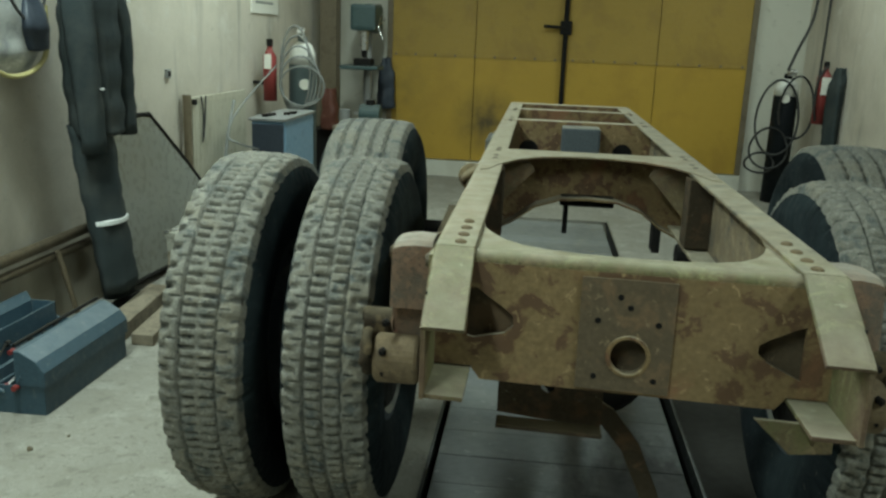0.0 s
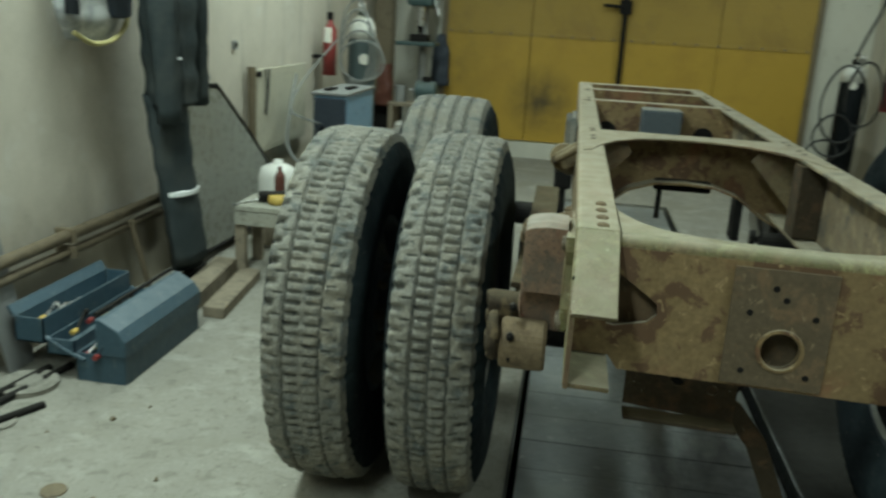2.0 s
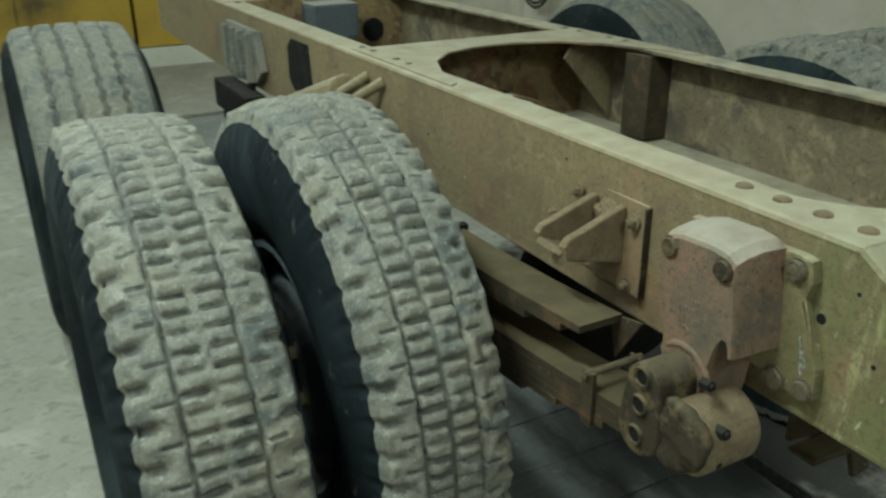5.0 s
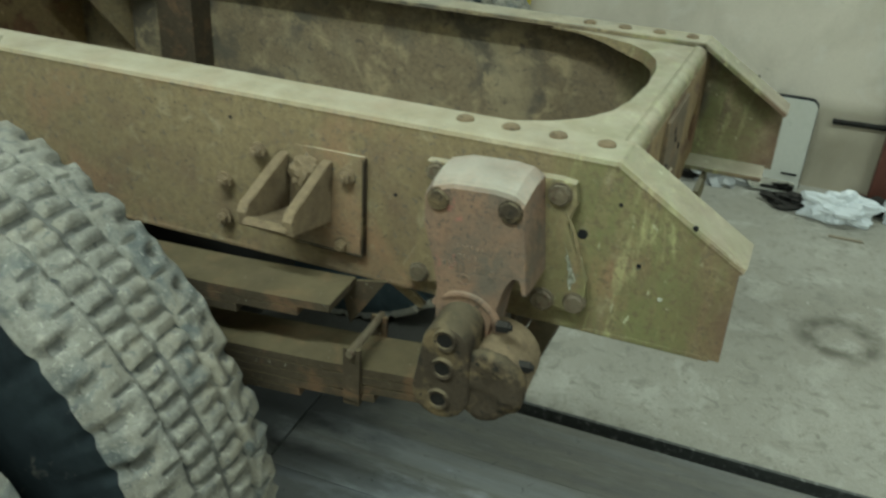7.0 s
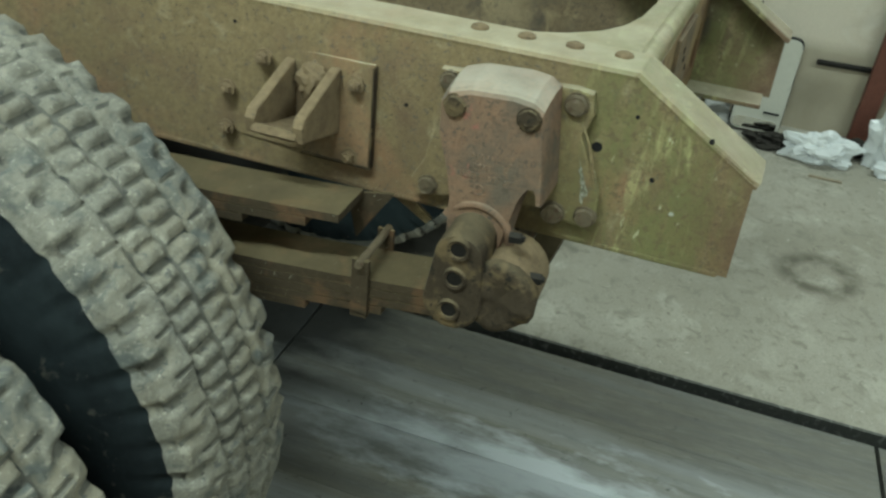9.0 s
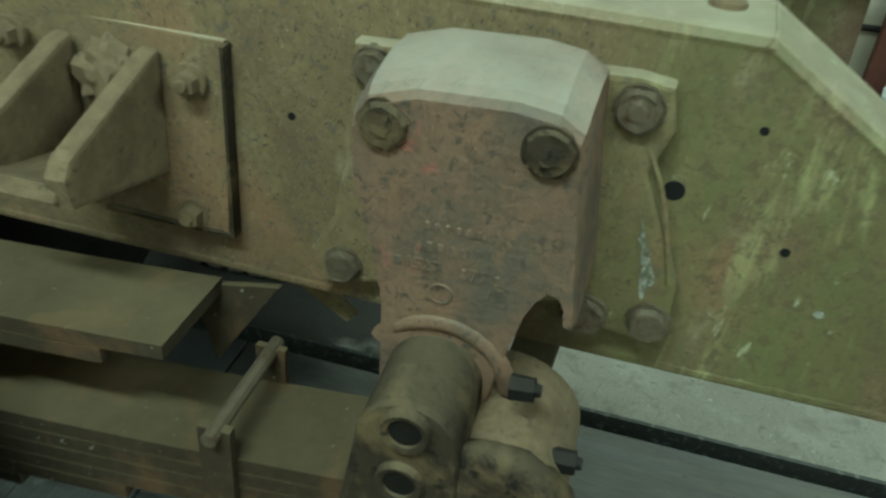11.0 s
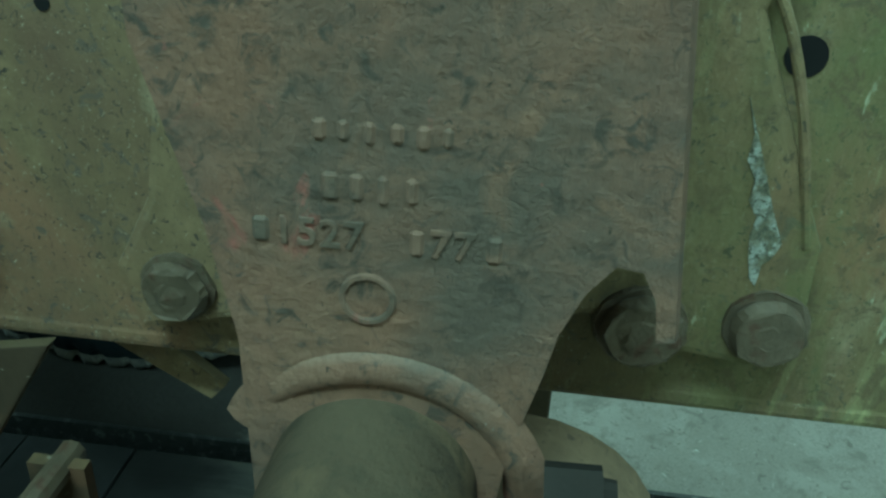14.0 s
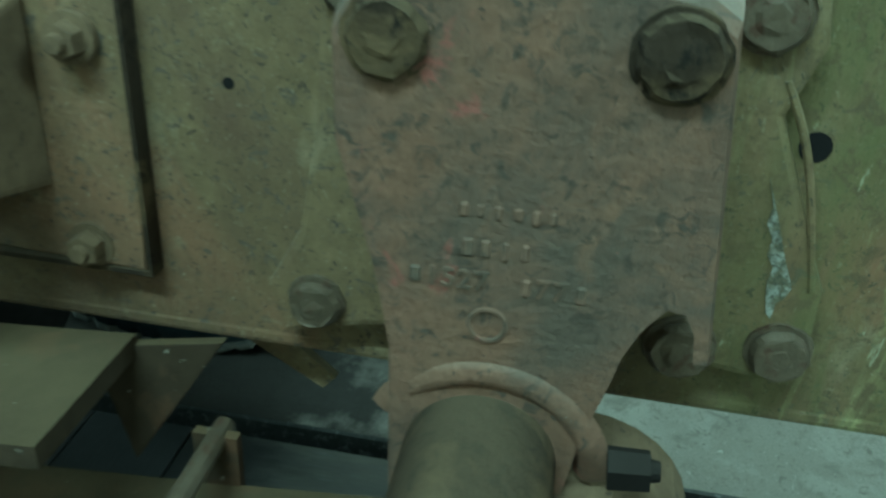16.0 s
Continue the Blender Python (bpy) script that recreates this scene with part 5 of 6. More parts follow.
# black tub near the camera
tub = thing("plastic_tub", -2.1, 1.95, 0.0, "black plastic tub with rounded corners on the floor", "tub")
tb = bmesh.new()
rings = []
for zz, hx, hy, r in ((0.0, 0.19, 0.25, 0.05), (0.03, 0.205, 0.265, 0.06), (0.70, 0.115, 0.18, 0.06), (0.735, 0.10, 0.165, 0.06), (0.745, 0.07, 0.13, 0.05)):
    ring = []
    for sx, sy, a0 in ((1, 1, 0), (-1, 1, 90), (-1, -1, 180), (1, -1, 270)):
        for a, b in arc(sx * (hx - r), sy * (hy - r), r, a0, a0 + 90, 6):
            ring.append(tb.verts.new((-2.165 + a, 1.80 + b, zz)))
    rings.append(ring)
for p, q in zip(rings, rings[1:]):
    for k in range(len(p)):
        tb.faces.new((p[k], p[(k + 1) % len(p)], q[(k + 1) % len(p)], q[k]))
tb.faces.new(rings[0][::-1])
tb.faces.new(rings[-1])
bmesh.ops.recalc_face_normals(tb, faces=tb.faces)
part("shell", tb, M_BLACK, tub, smooth=False)


# ---- toolbox ----
box_at = thing("toolbox", -2.13, 3.18, 0.0, "open blue steel cantilever toolbox full of tools on the floor", "toolbox")


def trough(x0, x1, y0, y1, z0, z1, t=0.006):
    bm = box(x0, x1, y0, y1, z0, z0 + t)
    box(x0, x0 + t, y0, y1, z0, z1, bm=bm)
    box(x1 - t, x1, y0, y1, z0, z1, bm=bm)
    box(x0, x1, y0, y0 + t, z0, z1, bm=bm)
    box(x0, x1, y1 - t, y1, z0, z1, bm=bm)
    return bm


part("body", trough(-2.215, -2.015, 2.86, 3.50, 0.0, 0.115), M_TOOLBLUE, box_at)
lid_prof = [(-2.125, 0.118), (-2.005, 0.118), (-2.005, 0.180), (-2.035, 0.222), (-2.105, 0.262), (-2.125, 0.262)]
part("lid_tray", prism(lid_prof, "y", 2.85, 3.51, 0.004), M_TOOLBLUE, box_at, "closed sloping lid tray")
part("lower_tray", trough(-2.33, -2.215, 2.85, 3.50, 0.10, 0.165), M_TOOLBLUE, box_at)
part("upper_tray", trough(-2.455, -2.335, 2.84, 3.49, 0.145, 0.245), M_TOOLBLUE, box_at)
part("tray_lid", prism([(-2.46, 0.245), (-2.448, 0.245), (-2.475, 0.285), (-2.482, 0.28)], "y", 2.84, 3.49), M_TOOLBLUE, box_at)
part("handle", rod((-2.135, 2.87, 0.275), (-2.135, 3.49, 0.275), 0.008, seg=8), M_DARK, box_at)
for yy in (2.853, 3.497):
    for a, b in (((-2.18, 0.09), (-2.27, 0.13)), ((-2.23, 0.11), (-2.38, 0.19)), ((-2.14, 0.09), (-2.10, 0.16))):
        part("link_arm", rod((a[0], yy, a[1]), (b[0], yy, b[1]), 0.008, seg=8), M_TOOLBLUE, box_at)
rnd = random.Random(8)
for k in range(22):
    zone = k % 3
    x = (-2.39, -2.27, -2.17)[zone] + (rnd.random() - 0.5) * 0.06
    zz = (0.19, 0.14, 0.09)[zone] + 0.03 * rnd.random()
    y = 2.93 + 0.48 * rnd.random()
    ln = 0.06 + 0.12 * rnd.random()
    a = (rnd.random() - 0.5) * 0.8
    ob = thing("hand_tool", x, y, zz, ("chrome spanner lying in the blue toolbox", "steel screwdriver lying in the blue toolbox", "chrome socket lying in the blue toolbox")[k % 3], "hand tool", "tools in the toolbox")
    p, q = (x - ln * math.sin(a) / 2, y - ln * math.cos(a) / 2, zz), (x + ln * math.sin(a) / 2, y + ln * math.cos(a) / 2, zz + 0.02 * (rnd.random() - 0.3))
    bm = rod(p, q, 0.006, seg=8)
    rod(q, (q[0], q[1] + 0.02, q[2]), 0.012, seg=10, bm=bm)
    part("shank", bm, (M_CHROME, M_DARK, M_CHROME)[k % 3], ob)
    rod_end = rod(p, (p[0], p[1] - 0.03, p[2]), 0.011, seg=10)
    part("grip", rod_end, (M_CHROME, M_RED, M_TAPE)[rnd.randrange(3)], ob)

# timbers
for x0, x1, y0, y1, h, lab in ((-2.22, -2.10, 3.58, 4.34, 0.085, "long weathered grey timber on the floor"), (-2.06, -1.95, 3.64, 4.28, 0.055, "short weathered board on the floor by the stool")):
    ob = thing("timber", (x0 + x1) / 2, (y0 + y1) / 2, 0, lab, "timber", "timbers on the floor")
    tb = box(x0, x1, y0, y1, 0, h, 0.006)
    for v in tb.verts:
        v.co.x -= 0.10 * (v.co.y - y0)
    part("timber", tb, M_WOOD, ob)
bar = thing("floor_bar", -2.36, 3.8, 0, "dark steel bar lying along the foot of the wall", "bar")
part("bar", box(-2.40, -2.36, 3.35, 4.35, 0.0, 0.04, 0.004), M_DARK, bar)

# stool and the things on it
stool = thing("stool", -2.02, 4.48, 0, "low paint-spattered wooden stool with four legs", "stool")
part("seat", box(-2.20, -1.84, 4.34, 4.68, 0.355, 0.385, 0.006), M_STOOL, stool)
for a in ((-2.19, -1.85, 4.345, 4.365), (-2.19, -1.85, 4.655, 4.675), (-2.195, -2.175, 4.365, 4.655), (-1.865, -1.845, 4.365, 4.655)):
    part("apron", box(a[0], a[1], a[2], a[3], 0.275, 0.354, 0.004), M_STOOL, stool)
for xx in (-2.165, -1.875):
    for yy in (4.385, 4.635):
        part("leg", box(xx - 0.03, xx + 0.03, yy - 0.022, yy + 0.022, 0.0, 0.274, 0.005), M_WOOD, stool)
roll = thing("tape_roll", -1.99, 4.47, 0.385, "yellow roll of tape lying on the stool", "tape roll")
part("roll", lathe([(0.001, 0.026), (0.002, 0.050), (0.024, 0.056), (0.046, 0.050), (0.047, 0.026), (0.024, 0.024), (0.001, 0.026)], (-1.98, 4.46, 0.385), "z", 24, caps=False), M_TAPE, roll, smooth=True)
grind = thing("angle_grinder", -2.05, 4.52, 0.385, "small dark angle grinder lying on the stool", "grinder")
part("body", rod((-2.09, 4.46, 0.42), (-1.92, 4.56, 0.415), 0.03, seg=14, bevel=0.006), M_DARK, grind)
part("disc", lathe([(0, 0.005), (0, 0.055), (0.004, 0.055), (0.004, 0.005)], (-1.93, 4.56, 0.39), "z", 24), M_GREYPLATE, grind)
tool = thing("spanner", -2.15, 4.4, 0.385, "chrome spanner lying on the stool", "spanner")
tl = rod((-2.18, 4.35, 0.391), (-2.10, 4.50, 0.391), 0.006, seg=8)
rod((-2.185, 4.345, 0.386), (-2.185, 4.345, 0.396), 0.016, seg=12, bm=tl)
part("shank", tl, M_CHROME, tool)
bottle = thing("spray_can", -2.02, 4.60, 0.385, "dark red spray can standing on the stool", "spray can")
part("can", lathe([(0, 0.005), (0, 0.028), (0.13, 0.028), (0.15, 0.018), (0.16, 0.012), (0.185, 0.012), (0.187, 0.002)], (-2.02, 4.60, 0.385), "z", 20), M_REDBROWN, bottle)

jug = thing("plastic_jug", -2.20, 5.02, 0, "white plastic jug standing on a crate", "jug")
part("body", lathe([(0.22, 0.005), (0.22, 0.115), (0.24, 0.125), (0.33, 0.122), (0.42, 0.125), (0.475, 0.108), (0.50, 0.065), (0.505, 0.03), (0.53, 0.03), (0.532, 0.002)], (-2.18, 5.02, 0), "z", 28), M_WHITE, jug, smooth=True)
part("label_patch", prism(arc(-2.18, 5.02, 0.1215, 250, 290, 8) + arc(-2.18, 5.02, 0.118, 290, 250, 8), "z", 0.33, 0.36), M_DARK, jug)
crate = thing("crate", -2.18, 5.05, 0, "dark wooden crate on the floor", "crate")
part("crate", box(-2.32, -2.04, 4.92, 5.2, 0.0, 0.22, 0.006), M_WOOD, crate)
block = thing("paper_block", -1.95, 5.2, 0, "white paper lying on a dark wooden block", "block")
part("block", box(-2.01, -1.85, 5.05, 5.45, 0.0, 0.10, 0.008), M_DARK, block)
part("paper", box(-2.02, -1.86, 5.06, 5.38, 0.1005, 0.108, 0.001), M_PAPER, block)

# welding machine
mig = thing("welding_machine", -2.1, 6.2, 0, "light blue wheeled welding machine with a dark front panel", "welder")
part("case", box(-2.225, -1.975, 5.86, 6.62, 0.17, 0.86, 0.015), M_BLUE, mig)
part("front_panel", box(-2.215, -1.985, 5.840, 5.862, 0.19, 0.50, 0.006), M_NAVY, mig, "dark lower front panel")
part("upper_panel", box(-2.215, -1.985, 5.840, 5.862, 0.52, 0.84, 0.006), M_NAVY, mig, "dark control panel")
part("plate", box(-2.165, -2.065, 5.834, 5.841, 0.29, 0.35, 0.002), M_PAPER, mig, "white plate with plain marks")
for k in range(3):
    part("plate_mark", box(-2.155 + 0.03 * k, -2.135 + 0.03 * k, 5.8325, 5.8345, 0.305, 0.335), M_NAVY, mig)
part("tray", box(-2.235, -1.965, 5.83, 6.63, 0.861, 0.882, 0.006), M_GREYPLATE, mig, "dusty grey top tray")
part("knob", rod((-2.14, 5.84, 0.62), (-2.14, 5.81, 0.62), 0.025, seg=14), M_BLACK, mig)
part("socket", rod((-2.05, 5.84, 0.58), (-2.05, 5.80, 0.58), 0.022, seg=14), M_CHROME, mig)
for xx in (-2.20, -2.0):
    for yy in (5.92, 6.52):
        part("castor", rod((xx - 0.015, yy, 0.07), (xx + 0.015, yy, 0.07), 0.07, seg=18), M_DARK, mig)
        part("castor_fork", box(xx - 0.02, xx + 0.02, yy - 0.03, yy + 0.03, 0.12, 0.172, 0.004), M_GREYPLATE, mig)
part("torch_hose", tube([(-2.05, 5.80, 0.58), (-2.02, 5.68, 0.50), (-2.2, 5.62, 0.40), (-2.34, 5.66, 0.50), (-2.36, 5.74, 0.72), (-2.40, 6.0, 0.98)], 0.012, 8), M_HOSE, mig, smooth=True)
part("torch_hose", tube([(-2.16, 5.82, 0.66), (-2.22, 5.62, 0.72), (-2.30, 5.60, 0.78), (-2.30, 5.85, 0.95), (-2.27, 6.6, 1.22)], 0.007, 8), M_HOSE, mig, smooth=True)
for k, (xx, yy) in enumerate(((-2.16, 6.0), (-2.06, 6.2))):
    ob = thing("pliers", xx, yy, 0.882, "dark pliers lying on the welding machine", "pliers", "tools on the welder")
    pb = rod((xx, yy - 0.08, 0.893), (xx + 0.04, yy + 0.08, 0.893), 0.010, seg=8)
    rod((xx + 0.03, yy - 0.08, 0.893), (xx, yy + 0.08, 0.893), 0.010, seg=8, bm=pb)
    part("pliers", pb, M_DARK, ob)


def gas_bottle(x, y, h, r, mat, label):
    ob = thing("gas_bottle", x, y, 0, label, "gas bottle", "gas bottles")
    part("cylinder", lathe([(0, 0.01), (0, r), (h * 0.80, r), (h * 0.86, r * 0.92), (h * 0.90, r * 0.66), (h * 0.92, r * 0.36), (h * 0.96, r * 0.32), (h * 0.962, 0.002)], (x, y, 0), "z", 28), mat, ob, smooth=True)
    part("cap", lathe([(h * 0.80, r * 1.005), (h * 0.862, r * 0.93), (h * 0.905, r * 0.67), (h * 0.925, r * 0.37), (h * 0.93, 0.002)], (x, y, 0), "z", 28), M_WHITE, ob, "pale painted shoulder", smooth=True)
    part("valve", rod((x, y, h * 0.92), (x, y, h), 0.018, seg=10), M_CHROME, ob)
    part("regulator", rod((x - 0.02, y - 0.07, h * 0.97), (x + 0.05, y - 0.07, h * 0.97), 0.035, seg=14), M_CHROME, ob)
    return ob


g1 = gas_bottle(-2.20, 7.1, 1.52, 0.115, M_BOTTLE, "grey gas bottle hung with coiled pale hoses")
part("round_tag", rod((-2.15, 6.985, 1.06), (-2.15, 6.978, 1.06), 0.045, seg=18), M_PAPER, g1)
coil = thing("hose_coil", -2.22, 6.95, 0.8, "coiled pale welding hose hanging on the gas bottle", "hose")
for k in range(5):
    pts = [(-2.22 + 0.02 * k + (0.125 + 0.015 * k) * math.cos(a), 6.95 - 0.02 * k, 1.17 - 0.03 * k + (0.36 - 0.05 * k) * math.sin(a)) for a in (2 * math.pi * i / 14 for i in range(15))]
    part("loop", tube(pts, 0.009, 8), M_HOSE, coil, smooth=True)
fire = thing("fire_extinguisher", -2.42, 6.9, 0.92, "red fire extinguisher with a white label on the wall", "extinguisher")
part("cylinder", lathe([(0.0, 0.01), (0.0, 0.055), (0.36, 0.055), (0.41, 0.025), (0.44, 0.02), (0.441, 0.002)], (-2.42, 6.9, 0.92), "z", 20), M_RED, fire, smooth=True)
part("bracket", box(WL - 0.005, -2.42, 6.88, 6.92, 1.05, 1.08), M_DARK, fire)
part("label", box(-2.45, -2.39, 6.838, 6.845, 1.18, 1.30, 0.002), M_PAPER, fire)
part("valve", box(-2.44, -2.40, 6.87, 6.93, 1.36, 1.42, 0.008), M_DARK, fire)

# pillar drill by the doors
beam = thing("steel_column", -2.40, 8.75, 0, "dark grimy steel column against the wall", "column")
cb = box(-2.47, -2.30, 8.70, 8.72, 0, ZC)
box(-2.47, -2.30, 8.86, 8.88, 0, ZC, bm=cb)
box(-2.395, -2.375, 8.72, 8.86, 0, ZC, bm=cb)
part("column", cb, M_PIPE, beam)
drill = thing("pillar_drill", -1.99, 8.75, 0, "dark green pillar drill standing by the yellow doors", "pillar drill")
part("base", box(-2.20, -1.78, 8.52, 9.0, 0.0, 0.07, 0.02), M_GREEN, drill)
part("column", rod((-1.99, 8.80, 0.07), (-1.99, 8.80, 1.75), 0.042, seg=18), M_GREYPLATE, drill, smooth=True)
part("table", box(-2.21, -1.82, 8.45, 8.82, 1.14, 1.18, 0.012), M_GREEN, drill)
part("head", box(-2.12, -1.86, 8.50, 8.95, 1.52, 1.78, 0.04), M_GREEN, drill)
part("motor", rod((-1.99, 9.02, 1.50), (-1.99, 9.02, 1.80), 0.09, seg=18, bevel=0.01), M_GREYPLATE, drill)
part("quill", rod((-1.99, 8.60, 1.33), (-1.99, 8.60, 1.53), 0.035, 0.045, seg=16), M_CHROME, drill)
part("chuck", rod((-1.99, 8.60, 1.26), (-1.99, 8.60, 1.34), 0.022, 0.03, seg=12), M_DARK, drill)
for k in range(3):
    a = 2 * math.pi * k / 3 + 0.4
    part("feed_lever", rod((-1.85, 8.6, 1.58), (-1.80, 8.6 + 0.14 * math.cos(a), 1.58 + 0.14 * math.sin(a)), 0.009, seg=8), M_CHROME, drill)
part("vice", box(-2.08, -1.90, 8.50, 8.70, 1.18, 1.25, 0.015), M_DARK, drill)
sack = thing("work_bench_stack", -2.25, 8.3, 0, "stack of dark boxes and rags beside the drill", "boxes")
part("box", box(-2.46, -2.14, 8.30, 8.62, 0, 0.55, 0.01), M_DARK, sack)
part("rag", cloth_tube([(-2.28, 8.32, 0.95, 0.05, 0.05), (-2.26, 8.30, 0.75, 0.07, 0.09), (-2.27, 8.32, 0.56, 0.09, 0.12)], 18, 4, 0.015, 12), M_REDBROWN, sack, "dull red rag", smooth=True)
pail = thing("white_bucket", -1.78, 8.35, 0, "white plastic bucket on the floor by the drill", "bucket")
part("bucket", lathe([(0, 0.01), (0, 0.11), (0.27, 0.135), (0.275, 0.14), (0.262, 0.13), (0.02, 0.105), (0.02, 0.01)], (-1.75, 8.35, 0), "z", 24), M_WHITE, pail)
jacket = thing("hanging_jacket", -1.80, 9.1, 0.75, "dark jacket hanging beside the yellow door", "jacket")
part("jacket", cloth_tube([(-1.86, 9.12, 1.25, 0.04, 0.04), (-1.85, 9.12, 1.1, 0.09, 0.06), (-1.85, 9.12, 0.72, 0.10, 0.07)], 18, 4, 0.014, 14), M_NAVY, jacket, smooth=True)
part("hook", rod((-1.86, 9.12, 1.24), (-1.86, 9.26, 1.27), 0.008, seg=8), M_DARK, jacket)

bench = thing("low_workbench", -1.88, 8.04, 0, "low dark workbench with a lower shelf beside the drill", "workbench")
for zz in (0.28, 0.60):
    part("shelf" if zz < 0.5 else "top", box(-2.14, -1.62, 7.88, 8.18, zz, zz + 0.03, 0.005), M_WOOD, bench)
for xx in (-2.11, -1.65):
    for yy in (7.91, 8.15):
        part("leg", box(xx - 0.022, xx + 0.022, yy - 0.022, yy + 0.022, 0.0, 0.599, 0.004), M_WOOD, bench)
white = thing("plastic_bag", -1.95, 8.02, 0.31, "crumpled white plastic bag on the shelf of the workbench", "plastic bag")
wb = bmesh.new()
bmesh.ops.create_icosphere(wb, subdivisions=3, radius=1.0)
for v in wb.verts:
    p = v.co * (1 + 0.35 * noise.noise(v.co * 2.1) + 0.2 * noise.noise(v.co * 5.3))
    v.co = Vector((-1.95 + 0.14 * p.x, 8.02 + 0.10 * p.y, max(0.311, 0.39 + 0.085 * p.z)))
part("film", wb, M_WHITE, white)
motor = thing("electric_motor", -1.80, 8.03, 0.63, "dark greasy electric motor on the workbench", "motor")
part("body", rod((-1.90, 8.03, 0.745), (-1.70, 8.03, 0.745), 0.095, seg=22, bevel=0.015), M_GREEN, motor)
part("foot", box(-1.88, -1.72, 7.95, 8.11, 0.630, 0.665, 0.005), M_DARK, motor)
part("shaft", rod((-1.96, 8.03, 0.745), (-1.90, 8.03, 0.745), 0.016, seg=12), M_CHROME, motor)
part("terminal_box", box(-1.84, -1.76, 7.99, 8.07, 0.83, 0.88, 0.008), M_DARK, motor)
tin = thing("paint_tin", -2.05, 8.03, 0.63, "grey dented paint tin on the workbench", "tin")
part("tin", lathe([(0, 0.005), (0, 0.055), (0.14, 0.055), (0.145, 0.058), (0.15, 0.052), (0.142, 0.045), (0.142, 0.005)], (-2.05, 8.03, 0.63), "z", 22), M_GREYPLATE, tin)

# ---- east side ----
g2 = gas_bottle(2.20, 8.72, 1.32, 0.115, M_BLACK, "black gas bottle with a pale shoulder and round tag")
part("round_tag", rod((2.17, 8.606, 1.03), (2.17, 8.599, 1.03), 0.04, seg=18), M_PAPER, g2)
hoses = thing("hose_coil", 2.2, 8.6, 0.3, "tangled black hoses hanging round the gas bottles", "hose")
for k, (cx, cz, rx, rz) in enumerate(((2.10, 0.85, 0.20, 0.36), (2.06, 0.55, 0.18, 0.20), (2.28, 0.95, 0.16, 0.30), (2.0, 0.40, 0.14, 0.10))):
    pts = [(cx + rx * math.cos(a), 8.56 + 0.02 * k + 0.03 * math.sin(2 * a), cz + rz * math.sin(a)) for a in (2 * math.pi * i / 14 for i in range(15))]
    part("loop", tube(pts, 0.011, 8), M_RUBBER, hoses, smooth=True)
part("supply_hose", tube([(2.16, 8.62, 1.30), (2.24, 8.66, 1.5), (2.36, 8.72, 1.8), (2.42, 8.8, 2.3)], 0.014, 8), M_RUBBER, hoses, smooth=True)
part("supply_hose", tube([(2.42, 8.5, 1.25), (2.44, 8.55, 1.6), (2.46, 8.6, 2.2)], 0.012, 8), M_RUBBER, hoses, smooth=True)
fire2 = thing("fire_extinguisher", 2.40, 8.3, 0.85, "red fire extinguisher with a pale label on the wall", "extinguisher")
part("cylinder", lathe([(0.0, 0.01), (0.0, 0.07), (0.42, 0.07), (0.48, 0.03), (0.52, 0.02), (0.521, 0.002)], (2.41, 8.3, 0.83), "z", 20), M_RED, fire2, smooth=True)
part("label", box(2.365, 2.45, 8.224, 8.231, 1.10, 1.26, 0.002), M_PAPER, fire2)
part("valve", box(2.39, 2.43, 8.27, 8.33, 1.34, 1.40, 0.008), M_DARK, fire2)
part("hose", tube([(2.42, 8.28, 1.36), (2.34, 8.24, 1.25), (2.33, 8.24, 1.0), (2.36, 8.26, 0.86)], 0.012, 8), M_RUBBER, fire2, smooth=True)
jac2 = thing("hanging_overall", 2.45, 8.05, 0.5, "grey work jacket hanging in the corner", "jacket")
part("jacket", cloth_tube([(2.46, 8.05, 1.35, 0.03, 0.05), (2.44, 8.05, 1.2, 0.05, 0.12), (2.44, 8.05, 0.55, 0.055, 0.13)], 18, 4, 0.014, 15), M_CLOTH, jac2, smooth=True)
reel = thing("hose_reel", 2.42, 6.35, 0.8, "red hose reel with hanging black hose on the wall", "hose reel")
part("case", box(2.36, WR, 6.25, 6.5, 0.98, 1.25, 0.03), M_RED, reel)
for k in range(2):
    part("loop", tube([(2.40, 6.36 + (0.16 + 0.03 * k) * math.cos(a), 0.92 + (0.20 + 0.03 * k) * math.sin(a)) for a in (2 * math.pi * i / 12 for i in range(13))], 0.011, 8), M_RUBBER, reel, smooth=True)
jack = thing("trolley_jack", 1.15, 6.4, 0, "dark oily trolley jack on the floor beside the chassis", "jack")
jack_turn = Matrix.Translation((1.10, 6.0, 0)) @ Matrix.Rotation(radians(-9), 4, "Z")


def jack_part(name, bm, mat=M_DARK):
    bmesh.ops.transform(bm, matrix=jack_turn, verts=bm.verts)
    return part(name, bm, mat, jack)


for xx in (-0.13, 0.085):
    jack_part("side_plate", prism([(0.0, 0.04), (1.75, 0.04), (1.75, 0.13), (1.2, 0.20), (0.35, 0.20), (0.0, 0.12)], "x", xx, xx + 0.045, 0.006))
jack_part("cylinder", rod((0, 0.10, 0.17), (0, 0.85, 0.17), 0.065, seg=18, bevel=0.012))
jack_part("lift_arm", box(-0.07, 0.07, 0.75, 1.9, 0.13, 0.23, 0.02))
jack_part("saddle", rod((0, 1.85, 0.2), (0, 1.85, 0.27), 0.07, seg=16, bevel=0.01))
jack_part("tow_bar", rod((0, 1.9, 0.14), (0.02, 2.6, 0.16), 0.035, seg=12))
for yy in (0.05, 1.65):
    jack_part("axle_rod", rod((-0.20, yy, 0.06), (0.20, yy, 0.06), 0.022, seg=10))
    for xx in (-0.19, 0.19):
        jack_part("roller", rod((xx - 0.022, yy, 0.06), (xx + 0.022, yy, 0.06), 0.06, seg=16, bevel=0.006))

